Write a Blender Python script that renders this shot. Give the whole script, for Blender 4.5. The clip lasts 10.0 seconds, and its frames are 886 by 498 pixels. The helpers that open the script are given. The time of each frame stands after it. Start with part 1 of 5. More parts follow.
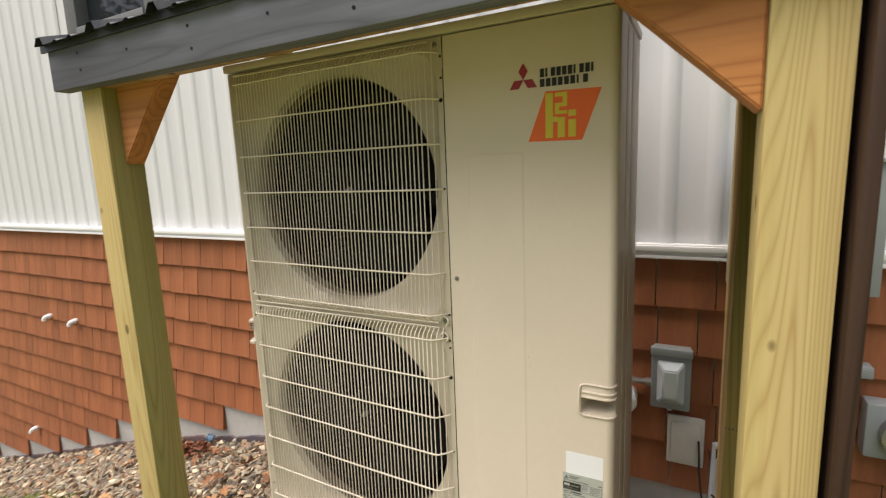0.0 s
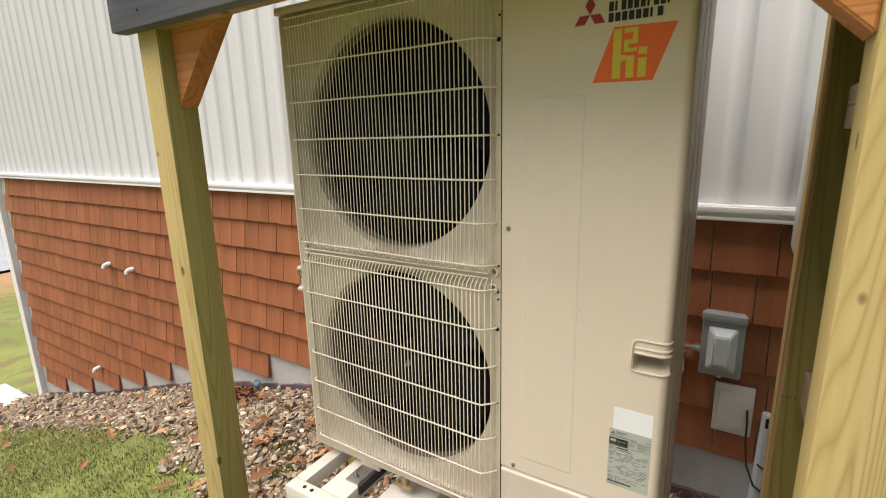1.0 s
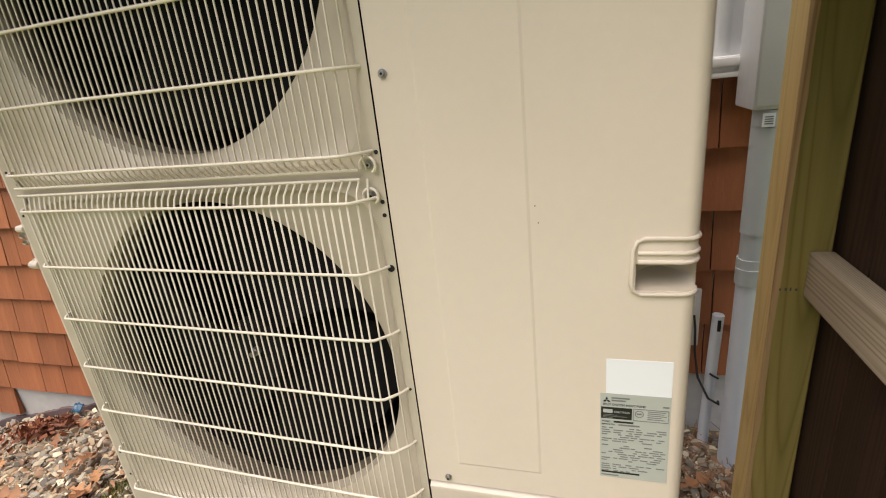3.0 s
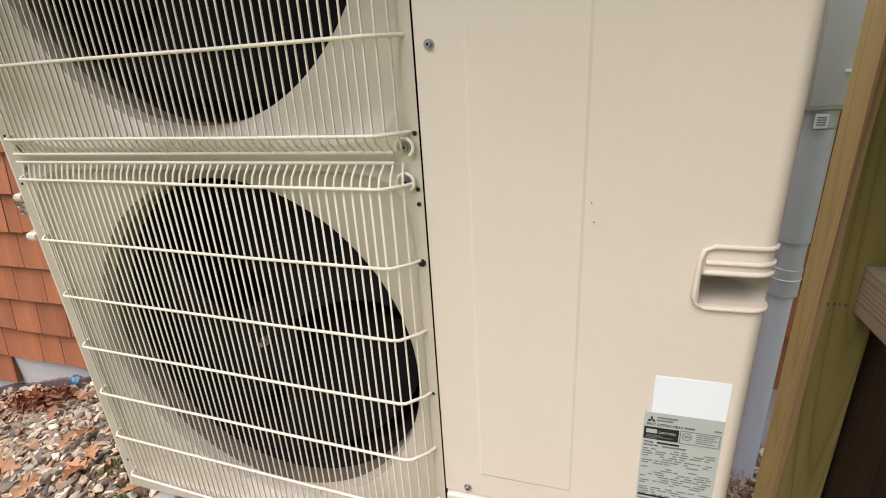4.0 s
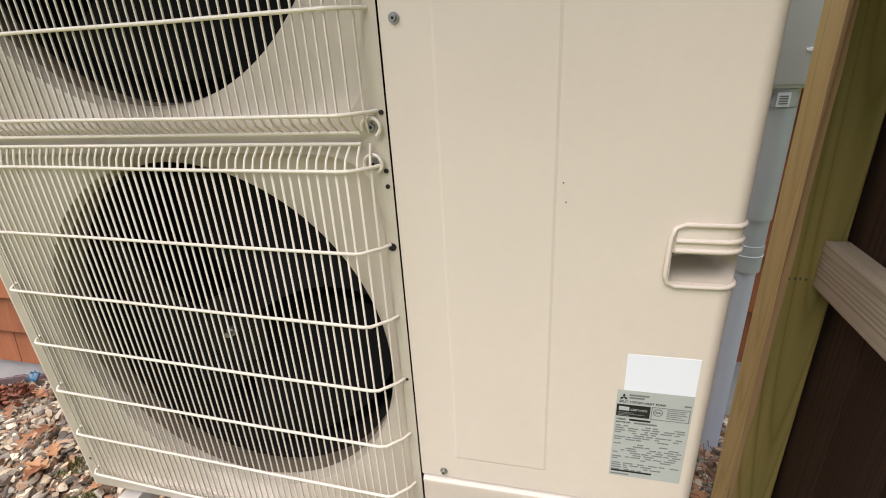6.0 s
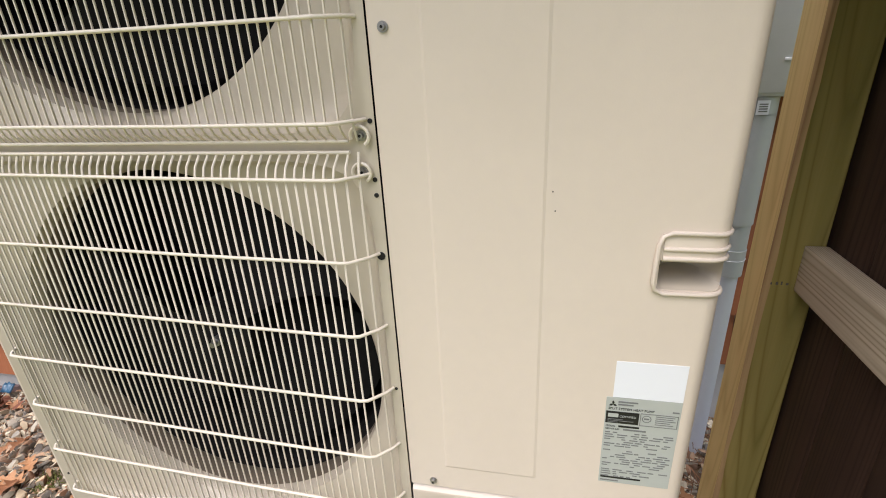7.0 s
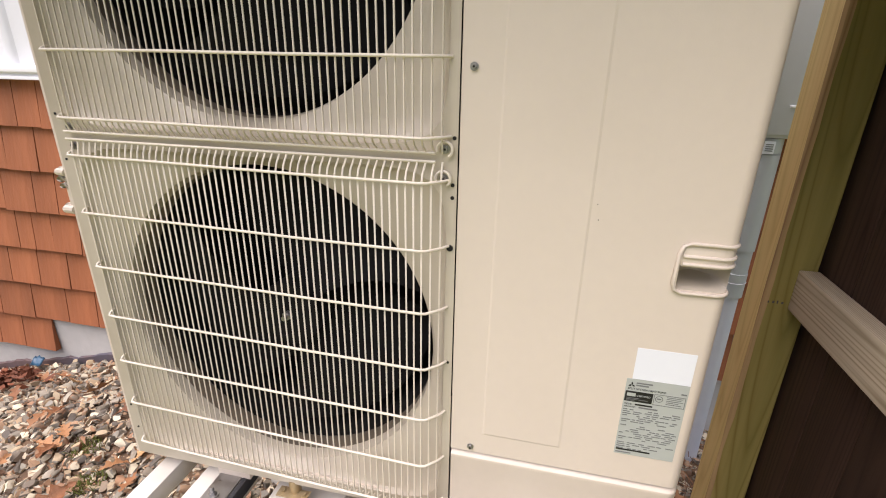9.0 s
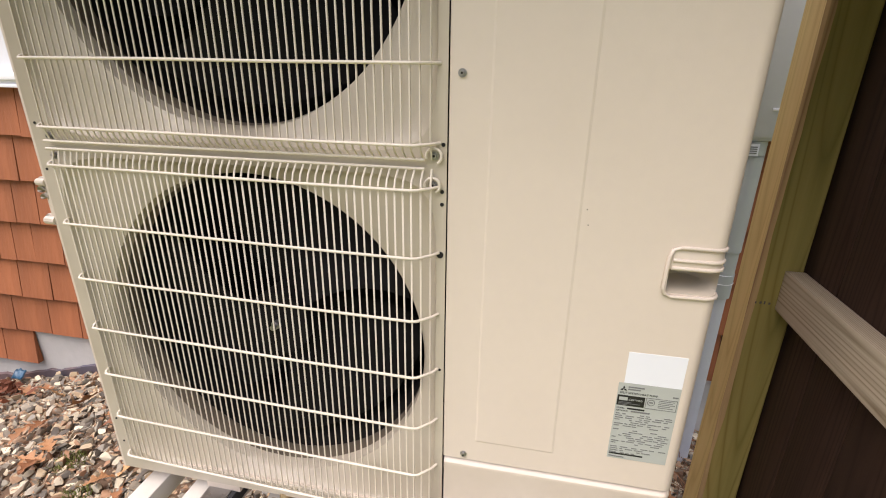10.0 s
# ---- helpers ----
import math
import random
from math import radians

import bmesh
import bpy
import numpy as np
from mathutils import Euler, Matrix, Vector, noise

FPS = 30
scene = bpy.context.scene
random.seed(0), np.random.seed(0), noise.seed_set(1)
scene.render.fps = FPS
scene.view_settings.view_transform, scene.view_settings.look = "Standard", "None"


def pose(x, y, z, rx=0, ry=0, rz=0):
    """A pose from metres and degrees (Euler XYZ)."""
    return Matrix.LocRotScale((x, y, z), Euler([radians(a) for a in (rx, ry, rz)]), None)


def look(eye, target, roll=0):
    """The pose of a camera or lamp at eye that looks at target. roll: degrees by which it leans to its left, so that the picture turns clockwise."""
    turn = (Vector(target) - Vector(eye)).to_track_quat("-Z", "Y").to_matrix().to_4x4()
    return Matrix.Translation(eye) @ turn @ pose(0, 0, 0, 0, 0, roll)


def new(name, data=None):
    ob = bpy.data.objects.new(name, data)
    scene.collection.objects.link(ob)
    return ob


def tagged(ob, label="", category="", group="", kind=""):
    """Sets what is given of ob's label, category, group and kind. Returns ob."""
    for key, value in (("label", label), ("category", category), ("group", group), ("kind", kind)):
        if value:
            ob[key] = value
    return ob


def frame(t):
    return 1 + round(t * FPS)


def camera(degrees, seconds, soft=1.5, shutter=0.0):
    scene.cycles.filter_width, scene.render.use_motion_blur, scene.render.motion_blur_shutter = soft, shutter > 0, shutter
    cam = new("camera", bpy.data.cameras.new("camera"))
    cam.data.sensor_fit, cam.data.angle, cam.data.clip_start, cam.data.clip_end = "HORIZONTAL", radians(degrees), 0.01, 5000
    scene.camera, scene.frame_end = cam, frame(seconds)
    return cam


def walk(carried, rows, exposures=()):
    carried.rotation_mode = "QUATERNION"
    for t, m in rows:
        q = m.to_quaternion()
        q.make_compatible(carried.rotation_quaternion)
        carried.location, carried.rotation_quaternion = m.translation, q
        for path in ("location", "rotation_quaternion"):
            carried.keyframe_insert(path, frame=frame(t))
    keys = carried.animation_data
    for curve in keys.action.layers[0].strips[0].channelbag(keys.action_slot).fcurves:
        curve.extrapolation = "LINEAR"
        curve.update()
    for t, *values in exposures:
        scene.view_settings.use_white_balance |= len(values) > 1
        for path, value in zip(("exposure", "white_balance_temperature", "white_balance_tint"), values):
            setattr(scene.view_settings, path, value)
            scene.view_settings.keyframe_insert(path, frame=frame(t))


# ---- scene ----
cam = camera(84.8, 10.0, soft=1.0, shutter=0.3)
PATH = [
    (0, (1.182, -0.986, 1.156), (0.266, 0.763, 0.838), -2.3),
    (0.5, (1.167, -0.986, 1.143), (0.138, 0.679, 0.731), -2.6),
    (1, (1.145, -0.989, 1.113), (0.109, 0.662, 0.664), -1.4),
    (1.4, (1.111, -0.982, 1.076), (0.108, 0.663, 0.539), -4.0),
    (1.5, (1.108, -1.005, 1.072), (-0.013, 0.574, 0.57), -4.3),
    (2, (1.064, -0.998, 1.045), (0.19, 0.773, 0.732), -8.0),
    (2.5, (1.013, -0.773, 0.951), (0.481, 1.101, 0.496), -7.4),
    (2.7, (0.973, -0.649, 0.91), (0.404, 1.175, 0.319), -6.9),
    (3.8, (0.878, -0.509, 0.893), (0.342, 1.275, 0.164), -4.3),
    (4, (0.869, -0.517, 0.892), (0.292, 1.257, 0.171), -3.5),
    (4.5, (0.867, -0.511, 0.889), (0.3, 1.241, 0.11), -3.8),
    (5, (0.868, -0.511, 0.889), (0.322, 1.238, 0.087), -3.9),
    (5.5, (0.868, -0.508, 0.886), (0.364, 1.256, 0.089), -3.6),
    (7, (0.861, -0.501, 0.891), (0.457, 1.296, 0.112), -2.9),
    (7.5, (0.86, -0.503, 0.894), (0.476, 1.302, 0.124), -2.4),
    (8, (0.867, -0.503, 0.894), (0.497, 1.311, 0.139), -1.9),
    (8.5, (0.852, -0.533, 0.909), (0.489, 1.292, 0.174), -0.8),
    (9, (0.807, -0.642, 0.915), (0.399, 1.177, 0.191), 1.1),
    (9.5, (0.8, -0.655, 0.919), (0.413, 1.168, 0.195), 1.3),
    (10, (0.804, -0.637, 0.918), (0.439, 1.197, 0.208), 0.8),
]
EXPOSURE = [(0.0, 0.49, 6720, 12), (2.0, 0.51, 6770, 13), (2.7, 0.55, 6720, 13), (3.8, 0.71, 6160, 17), (5.5, 0.69, 6110, 16), (8.0, 0.72, 6040, 16), (8.5, 0.79, 5880, 18), (8.8, 0.75, 6240, 20), (10.0, 0.72, 6350, 19)]
walk(cam, [(t, look(eye, target, roll)) for t, eye, target, roll in PATH], EXPOSURE)

# ---- world and sun: a bright overcast sky ----
world = bpy.data.worlds.new("overcast_sky")
scene.world = world
world.use_nodes = True
_n = world.node_tree.nodes
_sky = _n.new("ShaderNodeTexSky")
_sky.sky_type = "NISHITA"
_sky.sun_disc = False
_sky.sun_elevation, _sky.sun_rotation = radians(68), radians(226)
_sky.air_density, _sky.dust_density, _sky.ozone_density = 1.0, 6.0, 0.4
world.node_tree.links.new(_sky.outputs[0], _n["Background"].inputs[0])
_n["Background"].inputs[1].default_value = 0.115
_sun = bpy.data.lights.new("sun", "SUN")
_sun.energy, _sun.angle, _sun.color = 3.3, radians(76), (1.0, 0.97, 0.92)
_so = new("sun", _sun)
_so.matrix_world = look((-2.5, -2.4, 8.6), (0, 0, 0))


# ---- materials ----
def mat(name, base, rough=0.6, metal=0.0, vary=0.12, grain=30.0, bump=0.0, bump_scale=200.0, big=2.5, stretch=(1, 1, 1),
        per="", spread=0.0, second=None, dirt=None, dirt_amount=0.0, dirt_scale=6.0, tones=(), spec=0.5):
    """Base colour with variation at two scales, optional stains, relief and a random tint per object or island."""
    m = bpy.data.materials.new(name)
    m.use_nodes = True
    nt = m.node_tree
    N, Lk = nt.nodes, nt.links.new
    b = N["Principled BSDF"]
    b.inputs["Roughness"].default_value = rough
    b.inputs["Metallic"].default_value = metal
    b.inputs["Specular IOR Level"].default_value = spec
    co = N.new("ShaderNodeTexCoord")
    mp = N.new("ShaderNodeMapping")
    mp.inputs["Scale"].default_value = stretch
    Lk(co.outputs["Object"], mp.inputs[0])

    def tex(scale, detail=4.0):
        t = N.new("ShaderNodeTexNoise")
        t.inputs["Scale"].default_value = scale
        t.inputs["Detail"].default_value = detail
        Lk(mp.outputs[0], t.inputs["Vector"])
        return t.outputs[0]

    def mix(fac, a, c, blend="MIX"):
        x = N.new("ShaderNodeMix")
        x.data_type, x.blend_type = "RGBA", blend
        for sock, val in ((x.inputs["Factor"], fac), (x.inputs["A"], a), (x.inputs["B"], c)):
            if hasattr(val, "links"):
                Lk(val, sock)
            else:
                sock.default_value = val
        return x.outputs["Result"]

    def ramp(val, lo, hi, a=0.0, c=1.0):
        r = N.new("ShaderNodeMapRange")
        r.inputs["From Min"].default_value, r.inputs["From Max"].default_value = lo, hi
        r.inputs["To Min"].default_value, r.inputs["To Max"].default_value = a, c
        Lk(val, r.inputs[0])
        return r.outputs[0]

    dark = tuple(c * (1 - vary) for c in base) + (1,)
    lite = tuple(min(1, c * (1 + vary)) for c in base) + (1,)
    col = mix(ramp(tex(big, 3), 0.35, 0.65), dark, lite)
    col = mix(ramp(tex(grain, 5), 0.3, 0.7, 0.0, 0.5), col, dark)
    if per:
        if per == "object":
            rnd = N.new("ShaderNodeObjectInfo").outputs["Random"]
        else:
            rnd = N.new("ShaderNodeNewGeometry").outputs["Random Per Island"]
        if second:
            col = mix(ramp(rnd, 0, 1, 0, 1), col, second + (1,))
        if tones:
            cr = N.new("ShaderNodeValToRGB")
            cr.color_ramp.interpolation = "CONSTANT"
            while len(cr.color_ramp.elements) < len(tones):
                cr.color_ramp.elements.new(0.5)
            for i, tone in enumerate(tones):
                cr.color_ramp.elements[i].position = i / len(tones)
                cr.color_ramp.elements[i].color = tone + (1,)
            Lk(rnd, cr.inputs[0])
            col = mix(0.85, col, cr.outputs[0])
            mo = N.new("ShaderNodeMath")
            mo.operation = "FRACT"
            mm = N.new("ShaderNodeMath")
            mm.operation = "MULTIPLY"
            mm.inputs[1].default_value = 37.0
            Lk(rnd, mm.inputs[0])
            Lk(mm.outputs[0], mo.inputs[0])
            rnd, spread = mo.outputs[0], 0.25
        hs = N.new("ShaderNodeHueSaturation")
        Lk(ramp(rnd, 0, 1, 1 - spread, 1 + spread), hs.inputs["Value"])
        Lk(col, hs.inputs["Color"])
        col = hs.outputs[0]
    if dirt:
        col = mix(ramp(tex(dirt_scale, 6), 0.5, 0.75, 0.0, dirt_amount), col, dirt + (1,))
    Lk(col, b.inputs["Base Color"])
    Lk(ramp(tex(grain, 4), 0.3, 0.7, max(0.02, rough - 0.08), min(1, rough + 0.08)), b.inputs["Roughness"])
    if bump:
        bp = N.new("ShaderNodeBump")
        bp.inputs["Strength"].default_value = bump
        bp.inputs["Distance"].default_value = 0.004
        Lk(tex(bump_scale, 6), bp.inputs["Height"])
        Lk(bp.outputs[0], b.inputs["Normal"])
    return m


def wood(name, base, line, axis=2, rough=0.7, knots=True, rings=26.0, stain=None, stain_amount=0.5, tint=0.12, depth=0.25, squash=0.055):
    """Sawn timber: growth rings drawn out along one axis, with knots and stains."""
    m = bpy.data.materials.new(name)
    m.use_nodes = True
    nt = m.node_tree
    N, Lk = nt.nodes, nt.links.new
    b = N["Principled BSDF"]
    b.inputs["Roughness"].default_value = rough
    b.inputs["Specular IOR Level"].default_value = 0.22
    co = N.new("ShaderNodeTexCoord")
    oi = N.new("ShaderNodeObjectInfo")
    off = N.new("ShaderNodeVectorMath")
    off.operation = "MULTIPLY_ADD"
    off.inputs[1].default_value = (1, 1, 1)
    cmb = N.new("ShaderNodeCombineXYZ")
    mul = N.new("ShaderNodeMath")
    mul.operation = "MULTIPLY"
    mul.inputs[1].default_value = 7.0
    Lk(oi.outputs["Random"], mul.inputs[0])
    for i in range(3):
        Lk(mul.outputs[0], cmb.inputs[i])
    Lk(co.outputs["Object"], off.inputs[0])
    Lk(cmb.outputs[0], off.inputs[2])
    mp = N.new("ShaderNodeMapping")
    sc = [1.0, 1.0, 1.0]
    sc[axis] = squash
    mp.inputs["Scale"].default_value = sc
    Lk(off.outputs[0], mp.inputs[0])
    big = N.new("ShaderNodeTexNoise")
    big.inputs["Scale"].default_value = 6.5
    big.inputs["Detail"].default_value = 1.5
    Lk(mp.outputs[0], big.inputs["Vector"])
    k = N.new("ShaderNodeMath")
    k.operation = "MULTIPLY"
    k.inputs[1].default_value = rings
    Lk(big.outputs[0], k.inputs[0])
    sn = N.new("ShaderNodeMath")
    sn.operation = "PINGPONG"
    sn.inputs[1].default_value = 1.0
    Lk(k.outputs[0], sn.inputs[0])
    pw = N.new("ShaderNodeMath")
    pw.operation = "POWER"
    pw.inputs[1].default_value = 3.0
    Lk(sn.outputs[0], pw.inputs[0])
    fine = N.new("ShaderNodeTexNoise")
    fine.inputs["Scale"].default_value = 120.0
    fine.inputs["Detail"].default_value = 5.0
    Lk(mp.outputs[0], fine.inputs["Vector"])

    def mix(fac, a, c):
        x = N.new("ShaderNodeMix")
        x.data_type = "RGBA"
        for sock, val in ((x.inputs["Factor"], fac), (x.inputs["A"], a), (x.inputs["B"], c)):
            if hasattr(val, "links"):
                Lk(val, sock)
            else:
                sock.default_value = val
        return x.outputs["Result"]

    def ramp(val, lo, hi, a=0.0, c=1.0):
        r = N.new("ShaderNodeMapRange")
        r.inputs["From Min"].default_value, r.inputs["From Max"].default_value = lo, hi
        r.inputs["To Min"].default_value, r.inputs["To Max"].default_value = a, c
        Lk(val, r.inputs[0])
        return r.outputs[0]

    col = mix(ramp(pw.outputs[0], 0, 1, 0, 0.9), base + (1,), line + (1,))
    col = mix(ramp(fine.outputs[0], 0.35, 0.75, 0, tint * 3), col, line + (1,))
    if stain:
        st = N.new("ShaderNodeTexNoise")
        st.inputs["Scale"].default_value = 9.0
        st.inputs["Detail"].default_value = 5.0
        Lk(mp.outputs[0], st.inputs["Vector"])
        col = mix(ramp(st.outputs[0], 0.42, 0.7, 0, stain_amount), col, stain + (1,))
    if knots:
        mk = N.new("ShaderNodeMapping")
        sk = [1.0, 1.0, 1.0]
        sk[axis] = 0.6
        mk.inputs["Scale"].default_value = sk
        Lk(off.outputs[0], mk.inputs[0])
        vo = N.new("ShaderNodeTexVoronoi")
        vo.inputs["Scale"].default_value = 8.0
        Lk(mk.outputs[0], vo.inputs["Vector"])
        col = mix(ramp(vo.outputs["Distance"], 0.06, 0.08, 0.85, 0), col, tuple(c * 0.35 for c in line) + (1,))
    Lk(col, b.inputs["Base Color"])
    bp = N.new("ShaderNodeBump")
    bp.inputs["Strength"].default_value = depth
    bp.inputs["Distance"].default_value = 0.003
    Lk(fine.outputs[0], bp.inputs["Height"])
    Lk(bp.outputs[0], b.inputs["Normal"])
    return m


M = {}
M["paint"] = mat("ivory_paint", (0.67, 0.583, 0.480), 0.42, vary=0.03, grain=60, bump=0.05, bump_scale=900, big=1.2, dirt=(0.42, 0.36, 0.27), dirt_amount=0.14, dirt_scale=3.0)
M["wire"] = mat("ivory_wire", (0.74, 0.67, 0.55), 0.4, vary=0.05, grain=80)
# panel ivory darkened for the shade in fan dish and grip pocket, plus grime
M["dish"] = mat("shaded_ivory", (0.54, 0.478, 0.375), 0.36, vary=0.05, grain=40, dirt=(0.23, 0.18, 0.11), dirt_amount=0.55, dirt_scale=3.0)
# mottled brown for the shade that fades into the fan mouths
M["ring"] = mat("ring_shade_brown", (0.17, 0.135, 0.095), 0.6, vary=0.3, grain=25, big=5, dirt=(0.09, 0.07, 0.05), dirt_amount=0.6, dirt_scale=9.0)
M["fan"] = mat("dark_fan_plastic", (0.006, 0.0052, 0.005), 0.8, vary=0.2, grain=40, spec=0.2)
# near black in place of the unlit inside of the cabinet
M["coil"] = mat("inside_shade_black", (0.008, 0.007, 0.0065), 0.8, vary=0.3, grain=60, spec=0.2)
M["fins"] = mat("aluminium_fins", (0.45, 0.46, 0.47), 0.5, metal=0.3, vary=0.1, grain=60, stretch=(40, 1, 1))
M["steel"] = mat("zinc_steel", (0.36, 0.35, 0.34), 0.35, metal=0.9, vary=0.1, grain=60)
M["brass"] = mat("yellow_zinc", (0.42, 0.33, 0.19), 0.45, metal=0.6, vary=0.2, grain=60)
M["black"] = mat("black_print", (0.009, 0.009, 0.009), 0.5, vary=0.1)
M["hole"] = mat("dark_hole", (0.01, 0.009, 0.008), 0.9, vary=0.1)
M["red"] = mat("red_print", (0.33, 0.02, 0.03), 0.45, vary=0.06)
M["orange"] = mat("orange_print", (0.84, 0.135, 0.006), 0.45, vary=0.06)
M["yellow"] = mat("yellow_print", (0.66, 0.54, 0.03), 0.45, vary=0.08)
M["label"] = mat("silver_label", (0.42, 0.44, 0.40), 0.42, vary=0.04, grain=90)
M["paper"] = mat("white_label", (0.78, 0.80, 0.82), 0.45, vary=0.02)
M["print"] = mat("grey_print", (0.17, 0.175, 0.165), 0.6, vary=0.1)
M["stand"] = mat("white_coated_steel", (0.66, 0.63, 0.56), 0.5, vary=0.06, grain=40, dirt=(0.30, 0.24, 0.17), dirt_amount=0.35, dirt_scale=7.0)
M["rubber"] = mat("black_rubber", (0.03, 0.03, 0.032), 0.8, vary=0.2)
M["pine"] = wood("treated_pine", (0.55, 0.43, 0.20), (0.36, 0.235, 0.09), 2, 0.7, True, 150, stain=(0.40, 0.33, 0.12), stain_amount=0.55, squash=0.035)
M["pine_y"] = wood("treated_pine_rail", (0.54, 0.45, 0.33), (0.24, 0.18, 0.11), 1, 0.75, False, 170, stain=(0.38, 0.33, 0.23), stain_amount=0.3, squash=0.006, depth=0.5)
M["cedar"] = wood("brown_brace_wood", (0.55, 0.235, 0.08), (0.36, 0.135, 0.045), 0, 0.65, True, 50, stain=(0.25, 0.1, 0.04), stain_amount=0.4)
M["fascia"] = wood("grey_stained_board", (0.19, 0.20, 0.235), (0.11, 0.112, 0.13), 0, 0.8, True, 44, stain=(0.07, 0.072, 0.085), stain_amount=0.85)
M["board"] = wood("brown_stained_board", (0.052, 0.029, 0.019), (0.022, 0.011, 0.007), 2, 0.6, False, 60, stain=(0.03, 0.017, 0.012), stain_amount=0.6)
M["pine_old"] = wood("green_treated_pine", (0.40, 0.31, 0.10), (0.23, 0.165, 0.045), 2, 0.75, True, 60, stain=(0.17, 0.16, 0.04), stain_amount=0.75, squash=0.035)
M["pine_green"] = wood("green_pine_shaded", (0.36, 0.31, 0.115), (0.24, 0.185, 0.06), 2, 0.72, True, 62, stain=(0.25, 0.24, 0.075), stain_amount=0.7)
M["pine_tan"] = wood("tan_pine_lit_side", (0.78, 0.58, 0.25), (0.63, 0.44, 0.17), 2, 0.7, False, 50, stain=(0.60, 0.50, 0.20), stain_amount=0.6)
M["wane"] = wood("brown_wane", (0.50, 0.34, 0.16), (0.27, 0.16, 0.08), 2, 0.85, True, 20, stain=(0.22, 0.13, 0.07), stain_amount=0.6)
M["rafter"] = wood("raw_rafter_wood", (0.44, 0.26, 0.12), (0.22, 0.12, 0.06), 1, 0.75, True, 18)
M["roof"] = mat("dark_roof_metal", (0.045, 0.05, 0.055), 0.35, metal=0.5, vary=0.15, grain=20, dirt=(0.2, 0.2, 0.2), dirt_amount=0.3)
M["shingle"] = mat("red_cedar_shingle", (0.288, 0.097, 0.036), 0.78, vary=0.14, grain=14, bump=0.35, bump_scale=60, big=3.0, stretch=(5, 5, 0.5), per="object", spread=0.13)
M["shingle_i"] = mat("red_cedar_shingle_far", (0.288, 0.097, 0.036), 0.78, vary=0.14, grain=14, bump=0.35, bump_scale=60, big=3.0, stretch=(5, 5, 0.5), per="island", spread=0.13)
M["siding"] = mat("white_siding", (0.625, 0.64, 0.655), 0.4, vary=0.03, grain=6, bump=0.04, bump_scale=300, dirt=(0.5, 0.51, 0.52), dirt_amount=0.2, dirt_scale=2.0, stretch=(3, 1, 0.4))
M["trim"] = mat("white_trim", (0.80, 0.80, 0.81), 0.4, vary=0.02, grain=20)
M["concrete"] = mat("foundation_concrete", (0.46, 0.45, 0.42), 0.85, vary=0.12, grain=25, bump=0.3, bump_scale=80, dirt=(0.25, 0.22, 0.19), dirt_amount=0.4, dirt_scale=4)
M["membrane"] = mat("dark_membrane", (0.11, 0.07, 0.065), 0.7, vary=0.3, grain=20, dirt=(0.04, 0.09, 0.16), dirt_amount=0.5, dirt_scale=3.5)
M["frame"] = mat("dark_window_frame", (0.13, 0.135, 0.14), 0.5, vary=0.06)
M["greybox"] = mat("grey_enamel", (0.27, 0.295, 0.30), 0.45, vary=0.06, grain=30, dirt=(0.2, 0.2, 0.2), dirt_amount=0.2)
M["box"] = mat("pale_grey_enamel", (0.52, 0.53, 0.515), 0.45, vary=0.05, grain=30, dirt=(0.36, 0.36, 0.34), dirt_amount=0.2)
M["pvc"] = mat("grey_pvc", (0.43, 0.46, 0.45), 0.45, vary=0.05, grain=25)
M["pvc_pale"] = mat("pale_grey_pvc", (0.58, 0.61, 0.65), 0.45, vary=0.05, grain=25)
M["white_plastic"] = mat("white_plastic", (0.66, 0.63, 0.58), 0.5, vary=0.05, grain=25, dirt=(0.4, 0.35, 0.3), dirt_amount=0.25)
M["bubble"] = mat("smoky_cover", (0.50, 0.55, 0.57), 0.16, vary=0.08, grain=20)
M["cord"] = mat("black_cord", (0.015, 0.015, 0.015), 0.5, vary=0.1)
M["soil"] = mat("gravel_bed_soil", (0.115, 0.07, 0.04), 0.95, vary=0.35, grain=35, bump=0.8, bump_scale=60)
M["stone"] = mat("crushed_stone", (0.34, 0.32, 0.29), 0.85, spec=0.25, vary=0.2, grain=70, bump=0.25, bump_scale=150, per="island", tones=((0.099, 0.083, 0.065), (0.341, 0.265, 0.163), (0.248, 0.13, 0.065), (0.462, 0.411, 0.297), (0.193, 0.164, 0.119), (0.33, 0.203, 0.112), (0.143, 0.112, 0.079), (0.55, 0.478, 0.34), (0.27, 0.14, 0.065), (0.396, 0.286, 0.163), (0.253, 0.224, 0.172), (0.204, 0.151, 0.099), (0.297, 0.27, 0.206), (0.176, 0.161, 0.129)))
M["litter"] = mat("rusty_litter", (0.22, 0.07, 0.03), 0.8, vary=0.3, per="island", spread=0.4)
M["blue"] = mat("blue_plastic", (0.025, 0.085, 0.15), 0.4, vary=0.15)
M["needle"] = mat("pine_litter", (0.26, 0.12, 0.055), 0.85, vary=0.3, per="island", spread=0.4)
M["leaf"] = mat("dry_oak_leaf", (0.27, 0.095, 0.035), 0.65, vary=0.3, grain=40, bump=0.3, bump_scale=120, per="object", spread=0.4, second=(0.33, 0.19, 0.085))
M["grass"] = mat("grass_blades", (0.12, 0.165, 0.03), 0.7, vary=0.25, per="island", spread=0.45, second=(0.22, 0.22, 0.07))
M["moss"] = mat("moss", (0.14, 0.16, 0.03), 0.95, vary=0.3, grain=90, bump=0.9, bump_scale=300)
M["pale_stone"] = mat("pale_splash_stone", (0.52, 0.51, 0.48), 0.9, vary=0.15, grain=40, bump=0.5, bump_scale=90)
